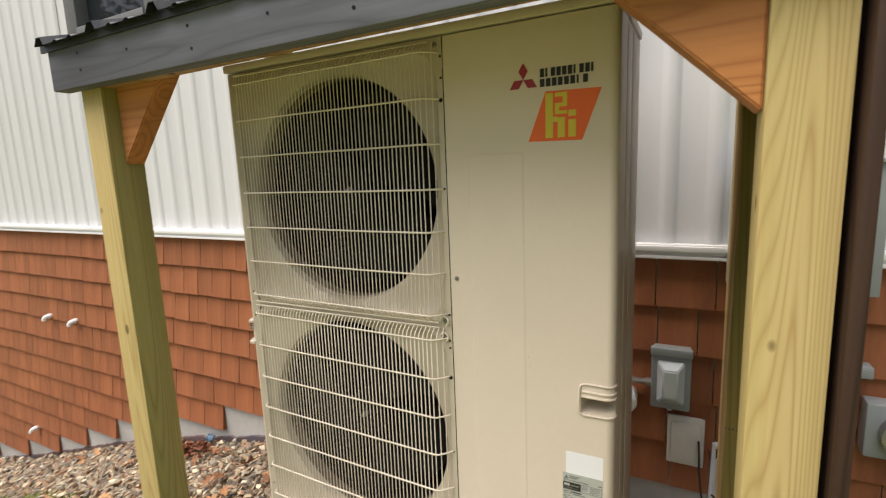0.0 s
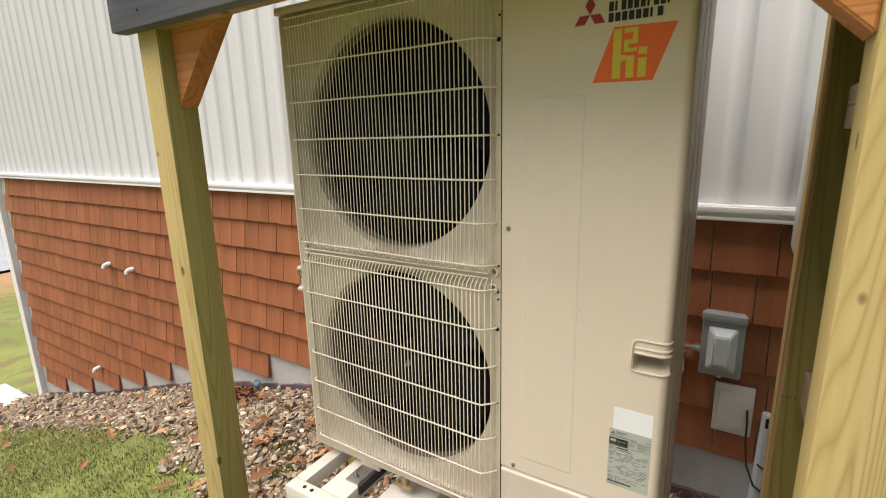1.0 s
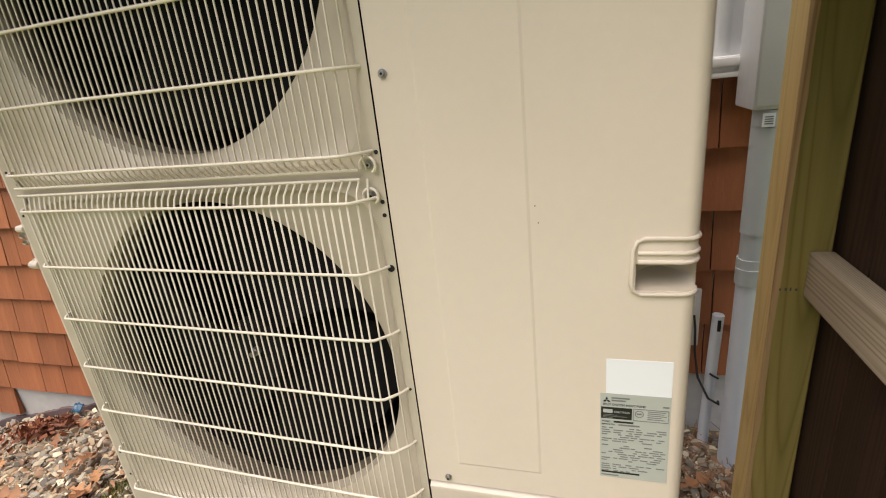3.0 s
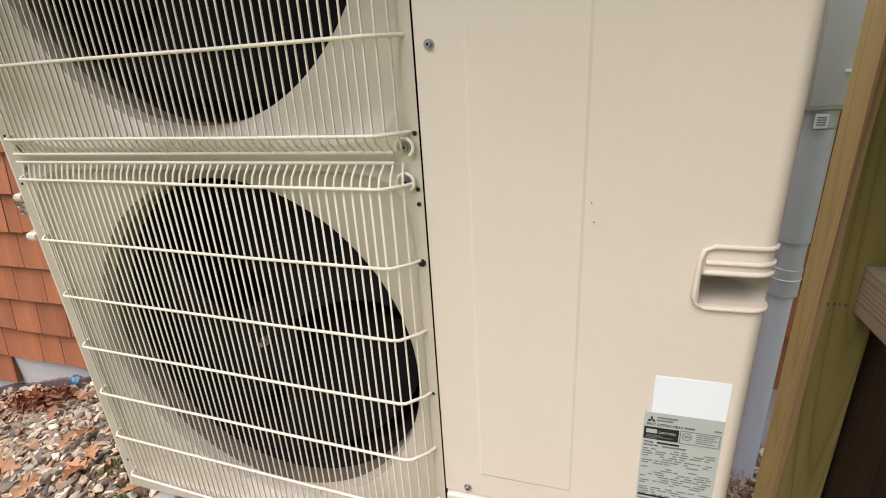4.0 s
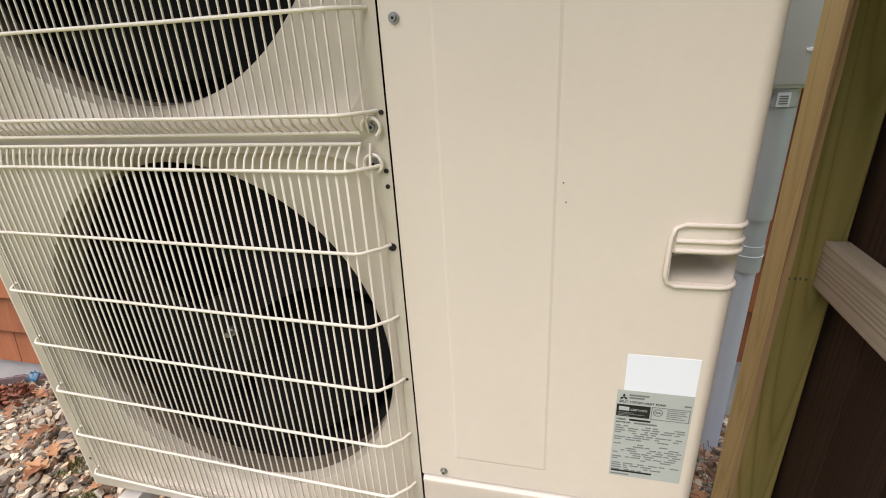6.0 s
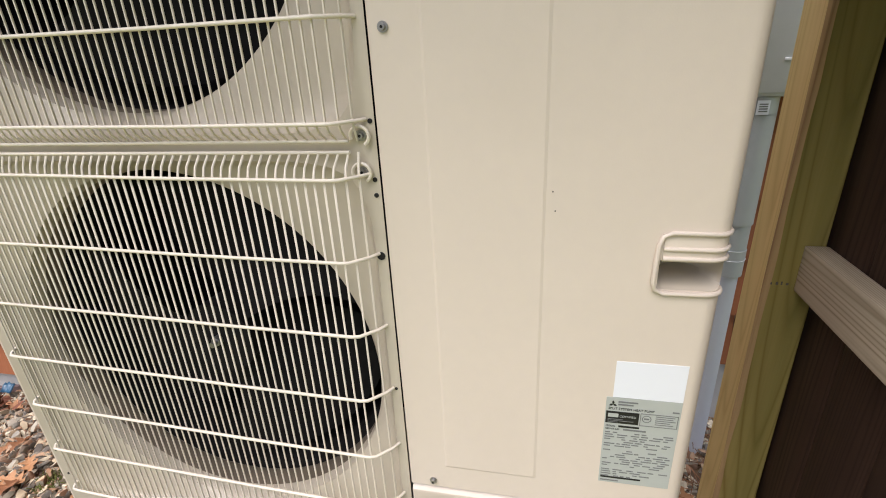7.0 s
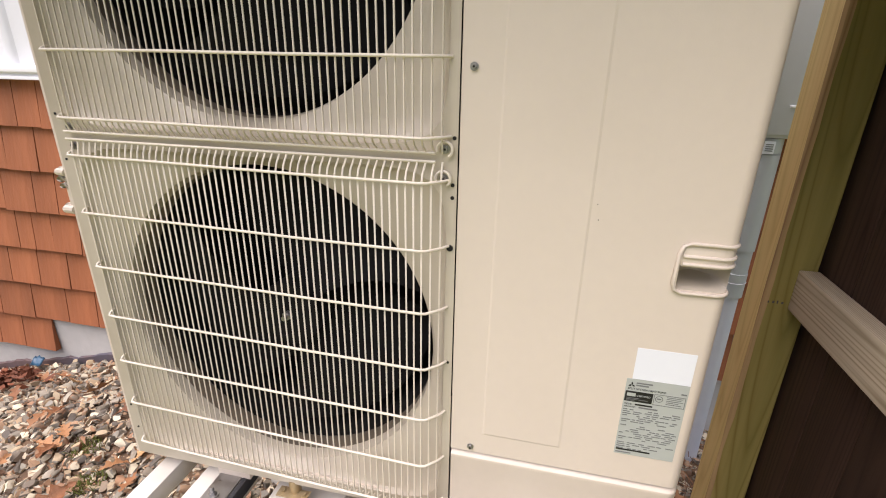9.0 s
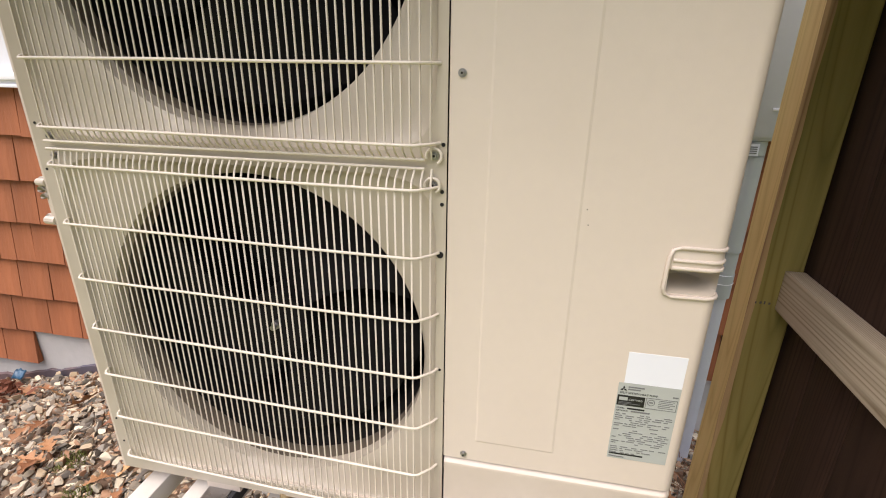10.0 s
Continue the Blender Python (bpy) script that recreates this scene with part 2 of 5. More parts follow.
M["water"] = mat("lake_water", (0.42, 0.44, 0.45), 0.12, vary=0.1, grain=0.6, bump=0.03, bump_scale=1.5)
M["far_leaf"] = mat("far_foliage", (0.10, 0.12, 0.06), 0.9, vary=0.4, grain=0.3, per="island", spread=0.5, second=(0.10, 0.065, 0.03))
M["bark"] = mat("grey_bark", (0.10, 0.085, 0.07), 0.9, vary=0.3, grain=10, bump=0.5, bump_scale=30)

# lawn, turning to leaf litter near the shore
_g = bpy.data.materials.new("lawn_ground")
_g.use_nodes = True
_N, _L = _g.node_tree.nodes, _g.node_tree.links.new
_co = _N.new("ShaderNodeTexCoord")
_n1, _n2, _n3 = (_N.new("ShaderNodeTexNoise") for _ in range(3))
_n1.inputs["Scale"].default_value, _n2.inputs["Scale"].default_value, _n3.inputs["Scale"].default_value = 1.1, 45.0, 9.0
_n1.inputs["Detail"].default_value = _n2.inputs["Detail"].default_value = 6.0
for _t in (_n1, _n2, _n3):
    _L(_co.outputs["Object"], _t.inputs["Vector"])
_r1 = _N.new("ShaderNodeValToRGB")
_r1.color_ramp.elements[0].position, _r1.color_ramp.elements[0].color = 0.35, (0.115, 0.165, 0.03, 1)
_r1.color_ramp.elements[1].position, _r1.color_ramp.elements[1].color = 0.68, (0.23, 0.27, 0.06, 1)
_L(_n1.outputs[0], _r1.inputs[0])
_r2 = _N.new("ShaderNodeValToRGB")
_r2.color_ramp.elements[0].position, _r2.color_ramp.elements[0].color = 0.3, (0.09, 0.09, 0.03, 1)
_r2.color_ramp.elements[1].position, _r2.color_ramp.elements[1].color = 0.7, (0.215, 0.245, 0.055, 1)
_L(_n2.outputs[0], _r2.inputs[0])
_mx = _N.new("ShaderNodeMix")
_mx.data_type = "RGBA"
_mx.inputs["Factor"].default_value = 0.45
_L(_r1.outputs[0], _mx.inputs["A"])
_L(_r2.outputs[0], _mx.inputs["B"])
_sep = _N.new("ShaderNodeSeparateXYZ")
_L(_co.outputs["Object"], _sep.inputs[0])
_ad = _N.new("ShaderNodeMath")
_ad.operation = "MULTIPLY_ADD"
_ad.inputs[1].default_value = 4.0
_L(_n3.outputs[0], _ad.inputs[0])
_L(_sep.outputs[0], _ad.inputs[2])
_mr = _N.new("ShaderNodeMapRange")
_mr.inputs["From Min"].default_value, _mr.inputs["From Max"].default_value = -12.0, -15.0
_L(_ad.outputs[0], _mr.inputs[0])
_m2 = _N.new("ShaderNodeMix")
_m2.data_type = "RGBA"
_L(_mr.outputs[0], _m2.inputs["Factor"])
_n4 = _N.new("ShaderNodeTexNoise")
_n4.inputs["Scale"].default_value, _n4.inputs["Detail"].default_value = 2.4, 6.0
_L(_co.outputs["Object"], _n4.inputs["Vector"])
_mr4 = _N.new("ShaderNodeMapRange")
_mr4.inputs["From Min"].default_value, _mr4.inputs["From Max"].default_value, _mr4.inputs["To Max"].default_value = 0.52, 0.62, 0.75
_L(_n4.outputs[0], _mr4.inputs[0])
_m4 = _N.new("ShaderNodeMix")
_m4.data_type = "RGBA"
_L(_mr4.outputs[0], _m4.inputs["Factor"])
_L(_mx.outputs["Result"], _m4.inputs["A"])
_m4.inputs["B"].default_value = (0.15, 0.105, 0.055, 1)
_L(_m4.outputs["Result"], _m2.inputs["A"])
_m2.inputs["B"].default_value = (0.34, 0.20, 0.10, 1)
_pb = _N["Principled BSDF"]
_L(_m2.outputs["Result"], _pb.inputs["Base Color"])
_pb.inputs["Roughness"].default_value = 0.9
_bp = _N.new("ShaderNodeBump")
_bp.inputs["Strength"].default_value, _bp.inputs["Distance"].default_value = 0.7, 0.02
_L(_n2.outputs[0], _bp.inputs["Height"])
_L(_bp.outputs[0], _pb.inputs["Normal"])
M["lawn"] = _g

# window glass
_w = bpy.data.materials.new("window_glass")
_w.use_nodes = True
_wb = _w.node_tree.nodes["Principled BSDF"]
_wb.inputs["Base Color"].default_value = (0.02, 0.024, 0.028, 1)
_wb.inputs["Roughness"].default_value = 0.03
M["glass"] = _w


# ---- mesh helpers ----
def bm_box(bm, x0, x1, y0, y1, z0, z1, bevel=0.0, mtx=None):
    g = bmesh.ops.create_cube(bm, size=1.0)
    vs = g["verts"]
    for v in vs:
        v.co = Vector((x0 + (v.co.x + 0.5) * (x1 - x0), y0 + (v.co.y + 0.5) * (y1 - y0), z0 + (v.co.z + 0.5) * (z1 - z0)))
    if bevel:
        es = list({e for v in vs for e in v.link_edges})
        r = bmesh.ops.bevel(bm, geom=es, offset=bevel, segments=2, affect="EDGES", profile=0.6)
        vs = list({v for f in r["faces"] for v in f.verts} | {v for v in vs if v.is_valid})
    if mtx is not None:
        bmesh.ops.transform(bm, matrix=mtx, verts=vs)
    return vs


def bm_cyl(bm, a, b, r, seg=16, r2=None):
    a, b = Vector(a), Vector(b)
    d = b - a
    m = Matrix.Translation((a + b) / 2) @ d.to_track_quat("Z", "Y").to_matrix().to_4x4()
    return bmesh.ops.create_cone(bm, cap_ends=True, segments=seg, radius1=r, radius2=r if r2 is None else r2, depth=d.length, matrix=m)["verts"]


def bm_tube(bm, pts, r, seg=6, closed=False):
    """A tube along points."""
    pts = [Vector(p) for p in pts]
    rings = []
    n = len(pts)
    for i, p in enumerate(pts):
        d = (pts[min(i + 1, n - 1)] - pts[max(i - 1, 0)]).normalized()
        q = d.to_track_quat("Z", "Y")
        rings.append([bm.verts.new(p + q @ Vector((r * math.cos(2 * math.pi * k / seg), r * math.sin(2 * math.pi * k / seg), 0))) for k in range(seg)])
    for a, b in zip(rings, rings[1:]):
        # align the start of ring b with ring a
        off = min(range(seg), key=lambda s: (a[0].co - b[s].co).length)
        for k in range(seg):
            bm.faces.new((a[k], a[(k + 1) % seg], b[(k + 1 + off) % seg], b[(k + off) % seg]))
    bm.faces.new(rings[0][::-1])
    bm.faces.new(rings[-1])


def to_mesh(name, bm, material, smooth=False, angle=35):
    me = bpy.data.meshes.new(name)
    bmesh.ops.recalc_face_normals(bm, faces=bm.faces[:])
    bm.to_mesh(me)
    bm.free()
    me.materials.append(material)
    if smooth:
        me.shade_smooth()
        me.set_sharp_from_angle(angle=radians(angle))
    return me


ORIGIN = {}


def thing(name, at, label, category, group="", kind=""):
    ob = new(name)
    ob.location = at
    ORIGIN[ob] = Vector(at)
    return tagged(ob, label, category, group, kind)


def solid(name, bm, material, label, category, group="", kind="", at=(0, 0, 0), smooth=False, angle=35):
    """One top-level mesh, its coordinates in the world, its origin at 'at'."""
    bmesh.ops.translate(bm, verts=bm.verts[:], vec=-Vector(at))
    ob = new(name, to_mesh(name, bm, material, smooth, angle))
    ob.location = at
    ORIGIN[ob] = Vector(at)
    return tagged(ob, label, category, group, kind)


def part(name, bm, material, parent, label="", smooth=False, angle=35, kind=""):
    """One mesh under a thing or part; its coordinates in the world."""
    o = ORIGIN[parent]
    bmesh.ops.translate(bm, verts=bm.verts[:], vec=-o)
    ob = new(name, to_mesh(name, bm, material, smooth, angle))
    ob.parent = parent
    ORIGIN[ob] = o
    return tagged(ob, label, kind=kind)


def box_part(name, parent, material, x0, x1, y0, y1, z0, z1, bevel=0.0, label="", mtx=None):
    bm = bmesh.new()
    bm_box(bm, x0, x1, y0, y1, z0, z1, bevel, mtx)
    return part(name, bm, material, parent, label, smooth=bool(bevel))


# ---- ground ----
GX = [-420, -130, -110, -24, -18, -12, -8, -5.5, -3.9, -2.3, -1.0, 1.0, 3.0, 420]
GZ = [4.0, -1.5, -3.6, -3.6, -2.75, -2.45, -2.2, -1.7, -1.25, -0.72, -0.395, -0.28, -0.26, -0.26]


def gz(x, y):
    return float(np.interp(x, GX, GZ)) + 0.02 * noise.noise(Vector((x * 1.3, y * 1.3, 0.0)))


def gravel_edge(x):
    return float(np.interp(x, [-7, -5.8, -1.5, -1.0, -0.6, -0.3, 0.1, 1.6], [0.35, 0.28, 0.30, 0.10, 0.0, -0.15, -0.45, -0.5])) + 0.07 * noise.noise(Vector((x * 4, 3.0, 0)))


def axis_steps(lo, hi, fine0, fine1, step):
    a = [lo]
    v = fine0
    left = []
    d = step
    while v > lo:
        left.append(v)
        v -= d
        d *= 1.25
    mid = list(np.arange(fine0 + step, fine1, step))
    right = []
    v, d = fine1, step
    while v < hi:
        right.append(v)
        v += d
        d *= 1.25
    return a + left[::-1] + mid + right + [hi]


xs = axis_steps(-420, 420, -8.0, 3.0, 0.12)
ys = axis_steps(-420, 420, -2.0, 1.0, 0.12)
verts = [(x, y, gz(x, y)) for y in ys for x in xs]
nx = len(xs)
faces = [(j * nx + i, j * nx + i + 1, (j + 1) * nx + i + 1, (j + 1) * nx + i) for j in range(len(ys) - 1) for i in range(nx - 1)]
me = bpy.data.meshes.new("ground")
me.from_pydata(verts, [], faces)
me.materials.append(M["lawn"])
me.shade_smooth()
tagged(new("ground", me), "mown green lawn scattered with autumn leaves, sloping to a lake", "lawn", kind="structure")

# soil under the gravel, a thin sheet over the ground
verts, faces = [], []
gxs = list(np.arange(-6.0, 1.62, 0.08))
for x in gxs:
    e = gravel_edge(x)
    for k in range(9):
        y = e + (0.865 - e) * k / 8
        verts.append((x, y, gz(x, y) + 0.012))
for i in range(len(gxs) - 1):
    for k in range(8):
        a = i * 9 + k
        faces.append((a, a + 9, a + 10, a + 1))
me = bpy.data.meshes.new("gravel_bed")
me.from_pydata(verts, [], faces)
me.materials.append(M["soil"])
tagged(new("gravel_bed", me), "dark soil bed under the crushed stone along the house", "gravel", kind="structure")

bm = bmesh.new()
for x, y in ((-120, -420), (-20, -420), (-20, 420), (-120, 420)):
    bm.verts.new((x, y, -2.95))
bm.faces.new(bm.verts[:])
solid("water", bm, M["water"], "pale calm lake water beyond the lawn", "lake", kind="structure")

# ---- house ----
WY = 0.87
bm = bmesh.new()
bm_box(bm, -5.5, 4.5, WY + 0.02, WY + 0.28, -2.9, 0.83)
found = solid("wall_foundation", bm, M["concrete"], "pale grey concrete foundation wall of the house with stains", "foundation", kind="structure")
bm = bmesh.new()
bm_box(bm, -5.5, -2.33, WY + 0.02, WY + 0.28, 0.832, 4.2)
bm_box(bm, -1.58, 4.5, WY + 0.02, WY + 0.28, 0.832, 4.2)
bm_box(bm, -2.328, -1.582, WY + 0.02, WY + 0.28, 0.832, 2.12)
bm_box(bm, -2.328, -1.582, WY + 0.02, WY + 0.28, 3.1, 4.2)
bm_box(bm, -5.5, -5.25, WY + 0.285, 7.0, -2.9, 4.2)
bm_box(bm, 4.25, 4.5, WY + 0.285, 7.0, -2.9, 4.2)
bm_box(bm, -5.2, 4.2, 3.0, 3.2, -2.9, 4.2)
bm_box(bm, -5.6, 4.6, 0.80, 7.2, 4.205, 4.35)
upper = solid("wall_upper", bm, M["siding"], "white house wall clad in vertical ribbed siding", "wall", kind="structure")

# siding panels, two ribs each
PAN = 0.286


def siding_mesh(z0, z1):
    prof = []
    for k in range(2):
        o = k * 0.143
        prof += [(o, 0.0), (o + 0.078, 0.0), (o + 0.088, -0.003), (o + 0.097, -0.008), (o + 0.108, -0.010), (o + 0.122, -0.010), (o + 0.133, -0.007), (o + 0.139, -0.002)]
    prof.append((0.286, 0.0))
    me = bpy.data.meshes.new("siding_panel")
    n = len(prof)
    vs = [(x, y, z0) for x, y in prof] + [(x, y, z1) for x, y in prof]
    me.from_pydata(vs, [], [(i, i + 1, n + i + 1, n + i) for i in range(n - 1)])
    me.materials.append(M["siding"])
    me.shade_smooth()
    me.set_sharp_from_angle(angle=radians(40))
    return me


full, low, high = siding_mesh(0.868, 4.2), siding_mesh(0.868, 2.06), siding_mesh(3.16, 4.2)
i = 0
x = -5.45
while x < 4.2:
    for me in ((low, high) if -2.6 < x + PAN / 2 < -1.45 else (full,)):
        p = new("siding_panel", me)
        p.location = (x, WY + 0.016, 0)
        p.parent = upper
    x += PAN

# window
win = thing("window_1", (-1.955, WY, 2.09), "dark grey framed window reflecting bare trees", "window", kind="structure")
for a in ((-2.42, -2.30, 2.04, 3.18), (-1.61, -1.49, 2.04, 3.18)):
    box_part("window_frame", win, M["frame"], a[0], a[1], WY - 0.025, WY + 0.10, a[2], a[3], 0.004)
box_part("window_sill", win, M["frame"], -2.298, -1.612, WY - 0.035, WY + 0.10, 2.04, 2.13, 0.004)
box_part("window_head", win, M["frame"], -2.298, -1.612, WY - 0.025, WY + 0.10, 3.09, 3.18, 0.004)
box_part("window_pane", win, M["glass"], -2.298, -1.612, WY + 0.05, WY + 0.058, 2.131, 3.089)

# trim band between siding and shingles
trim = thing("trim_band", (0, WY, 0.82), "white drip cap trim between siding and shingles", "trim", kind="structure")
box_part("trim_face", trim, M["trim"], -5.45, 4.4, WY - 0.02, WY + 0.019, 0.826, 0.872, 0.003)
box_part("trim_cap", trim, M["trim"], -5.45, 4.4, WY - 0.034, WY - 0.0205, 0.848, 0.868, 0.003)
box_part("trim_drip", trim, M["trim"], -5.45, 4.4, WY - 0.030, WY - 0.0205, 0.822, 0.834, 0.002)
bm = bmesh.new()
bm_box(bm, -5.57, -5.452, WY - 0.03, WY + 0.12, -1.72, 4.2, 0.006)
solid("trim_corner", bm, M["trim"], "white corner board of the house", "trim", kind="structure")
# waterproofing edge low on the foundation
bm = bmesh.new()
top_, low_ = [], []
for k in range(300):
    x0 = -5.4 + k * 0.022
    z = gz(x0, WY) + 0.045 + 0.016 * noise.noise(Vector((x0 * 5, 1, 1))) + 0.010 * noise.noise(Vector((x0 * 21, 2, 1)))
    y0 = WY + 0.008 + 0.006 * noise.noise(Vector((x0 * 8, 4, 1)))
    top_.append((bm.verts.new((x0, y0, z)), bm.verts.new((x0, WY + 0.0195, z + 0.004))))
    low_.append(bm.verts.new((x0, y0 - 0.004, z - 0.15)))
for k in range(299):
    bm.faces.new((low_[k], low_[k + 1], top_[k + 1][0], top_[k][0]))
    bm.faces.new((top_[k][0], top_[k + 1][0], top_[k + 1][1], top_[k][1]))
solid("trim_membrane", bm, M["membrane"], "ragged dark waterproofing edge along the foundation", "membrane", kind="structure")

# shingles, each its own piece; tapered, the butt proud of the wall
EXPO = 0.174
TOPZ = 0.822
STEPS = [(-1.47, 6), (-2.02, 7), (-2.62, 8), (-3.05, 9), (-3.5, 10), (-4.12, 11), (-4.82, 12), (-5.6, 13)]


def rows_at(x):
    if x > -0.2:
        return 5
    for sx, n in STEPS:
        if x > sx:
            return n
    return 13


def shingle_verts(w, h, d=0.0):
    t0, t1 = 0.003, 0.024 + d
    return [(0, 0.016, 0), (w, 0.016, 0), (w, 0.016 - t1, 0), (0, 0.016 - t1, 0), (0, 0.016, h), (w, 0.016, h), (w, 0.016 - t0, h), (0, 0.016 - t0, h)]


SH_F = [(0, 1, 2, 3), (4, 7, 6, 5), (3, 2, 6, 7), (0, 3, 7, 4), (1, 5, 6, 2)]
rng = random.Random(11)
widths = [0.085, 0.10, 0.115, 0.13, 0.145, 0.16, 0.175, 0.19]
meshes = {}
for w in widths:
    for k in range(2):
        me = bpy.data.meshes.new("shingle")
        me.from_pydata(shingle_verts(w - 0.004, EXPO + 0.012, 0.003 * k), [], SH_F)
        me.materials.append(M["shingle"])
        meshes[w, k] = me
SHINGLES = []
far_v, far_f = [], []
for r in range(13):
    zb = TOPZ - EXPO * (r + 1)
    x = 3.2
    while x > -5.4:
        w = rng.choice(widths if x < 0.6 else widths[3:])
        xl = x - w
        need = rows_at(xl + w * 0.5)
        if r < need:
            dz = rng.uniform(-0.003, 0.003)
            if xl > -2.75 and not (-0.55 < xl < 0.75):
                SHINGLES.append((meshes[w, rng.randint(0, 1)], (xl, WY, zb + dz)))
            elif xl > -5.43:
                o = len(far_v)
                far_v += [(xl + a, WY + b, zb + dz + c) for a, b, c in shingle_verts(w - 0.004, EXPO + 0.012)]
                far_f += [tuple(o + q for q in f) for f in SH_F]
        x = xl
wall_sh = thing("wall_shingles", (0, WY, 0), "terracotta stained cedar shingle cladding in stepped courses", "shingles", kind="structure")
me = bpy.data.meshes.new("far_shingles")
me.from_pydata([(a, b - WY, c) for a, b, c in far_v], [], far_f)
me.materials.append(M["shingle_i"])
_fs = new("far_shingles", me)
_fs.parent = wall_sh
tagged(_fs, "terracotta shingles further along the wall", kind="stuff")


# small wall fittings
def pipe_stub(x, z, turn):
    t = thing("pipe_stub", (x, WY, z), "short white plastic pipe elbow sticking out of the shingles", "pipe", "pipe stubs")
    bm = bmesh.new()
    bm_tube(bm, [(x, WY + 0.01, z), (x, WY - 0.035, z), (x - 0.005 * turn, WY - 0.045, z - 0.004), (x - 0.012 * turn, WY - 0.05, z - 0.014), (x - 0.014 * turn, WY - 0.051, z - 0.030)], 0.0175, 10)
    part("elbow", bm, M["trim"], t, smooth=True)
    bm = bmesh.new()
    bm_cyl(bm, (x, WY - 0.012, z), (x, WY - 0.024, z), 0.021, 12)
    part("collar", bm, M["trim"], t, smooth=True)


pipe_stub(-3.30, 0.15, 1)
pipe_stub(-2.93, 0.15, 1)
pipe_stub(-3.88, -0.93, 1)

# weatherproof outlet box
ob = thing("outlet_box", (1.13, WY, 0.4), "grey weatherproof outlet box with bulging smoky cover", "outlet")
box_part("back_box", ob, M["greybox"], 1.068, 1.19, 0.825, WY - 0.002, 0.288, 0.505, 0.006)
box_part("lid_top", ob, M["greybox"], 1.062, 1.196, 0.795, 0.826, 0.482, 0.512, 0.006)
box_part("lid_rim", ob, M["greybox"], 1.065, 1.193, 0.803, 0.826, 0.285, 0.481, 0.008)
bm = bmesh.new()
v = bm_box(bm, 1.083, 1.175, 0.765, 0.806, 0.305, 0.468)
for q in v:
    if q.co.y < 0.78:
        q.co.x = 1.129 + (q.co.x - 1.129) * 0.5
        q.co.z = 0.40 + (q.co.z - 0.40) * 0.62
bmesh.ops.bevel(bm, geom=bm.edges[:], offset=0.004, segments=3, affect="EDGES")
part("cover", bm, M["bubble"], ob, "smoky bulging plastic cover", smooth=True)
bm = bmesh.new()
bm_cyl(bm, (1.0, 0.845, 0.36), (1.07, 0.845, 0.36), 0.011, 10)
bm_cyl(bm, (1.045, 0.845, 0.36), (1.068, 0.845, 0.36), 0.016, 10)
part("conduit_fitting", bm, M["steel"], ob, smooth=True)
bm = bmesh.new()
bm_cyl(bm, (1.128, 0.83, 0.289), (1.128, 0.83, 0.272), 0.008, 10)
part("latch", bm, M["trim"], ob, smooth=True)

pc = thing("vent_pipe", (0.97, WY, 0.29), "short round white plastic vent pipe on the shingles", "pipe")
bm = bmesh.new()
bm_cyl(bm, (0.97, WY - 0.005, 0.29), (0.97, 0.805, 0.29), 0.047, 28)
part("tube", bm, M["trim"], pc, smooth=True)
bm = bmesh.new()
bm_cyl(bm, (0.97, 0.8049, 0.29), (0.97, 0.785, 0.29), 0.051, 28, 0.043)
part("lid", bm, M["trim"], pc, smooth=True)

ap = thing("access_plate", (1.185, WY, 0.15), "square white plastic access plate on the shingles", "plate")
box_part("flange", ap, M["white_plastic"], 1.122, 1.243, 0.842, 0.853, 0.062, 0.248, 0.004)
box_part("door", ap, M["white_plastic"], 1.137, 1.23, 0.834, 0.8415, 0.08, 0.228, 0.004)
bm = bmesh.new()
bm_tube(bm, [(1.225, 0.832, 0.17), (1.228, 0.82, 0.13), (1.23, 0.815, 0.06), (1.24, 0.80, -0.02), (1.265, 0.77, -0.07), (1.295, 0.772, -0.09), (1.30, 0.80, -0.10)], 0.0035, 6)
part("cord", bm, M["cord"], ap, "thin black wire", smooth=True)

pp = thing("vertical_pipe", (1.282, 0.81, -0.28), "pale grey plastic pipe with open slotted top standing in gravel", "pipe")
bm = bmesh.new()
bm_tube(bm, [(1.268, 0.81, -0.32), (1.282, 0.81, 0.185)], 0.0155, 14)
part("tube", bm, M["pvc_pale"], pp, smooth=True)
box_part("slot", pp, M["hole"], 1.278, 1.287, 0.7935, 0.80, 0.14, 0.175, 0.0)
bm = bmesh.new()
bm_tube(bm, [(1.27, 0.793, 0.0), (1.276, 0.7925, -0.005), (1.295, 0.80, -0.02)], 0.003, 6)
part("tie", bm, M["cord"], pp, smooth=True)

# electrical riser: grey box, conduit, coupling
dc = thing("electrical_box", (1.36, WY, 0.76), "grey electrical box on the wall with conduit below", "electrical box")
box_part("cabinet", dc, M["box"], 1.282, 1.52, 0.70, WY - 0.022, 0.753, 1.15, 0.006)
box_part("lid_seam", dc, M["box"], 1.288, 1.514, 0.6965, 0.6995, 0.762, 1.145, 0.001)
box_part("latch", dc, M["trim"], 1.336, 1.350, 0.6925, 0.6965, 0.826, 0.832, 0.001, "small pale latch")


def riser(name, z0, z1, r, m, label="", x=1.3255):
    bm = bmesh.new()
    bm_tube(bm, [(x, 0.737, z1), (x, 0.737, z1 - 0.002), (x, 0.737, z0 + 0.002), (x, 0.737, z0)], r, 24)
    return part(name, bm, M[m], dc, label, smooth=True)


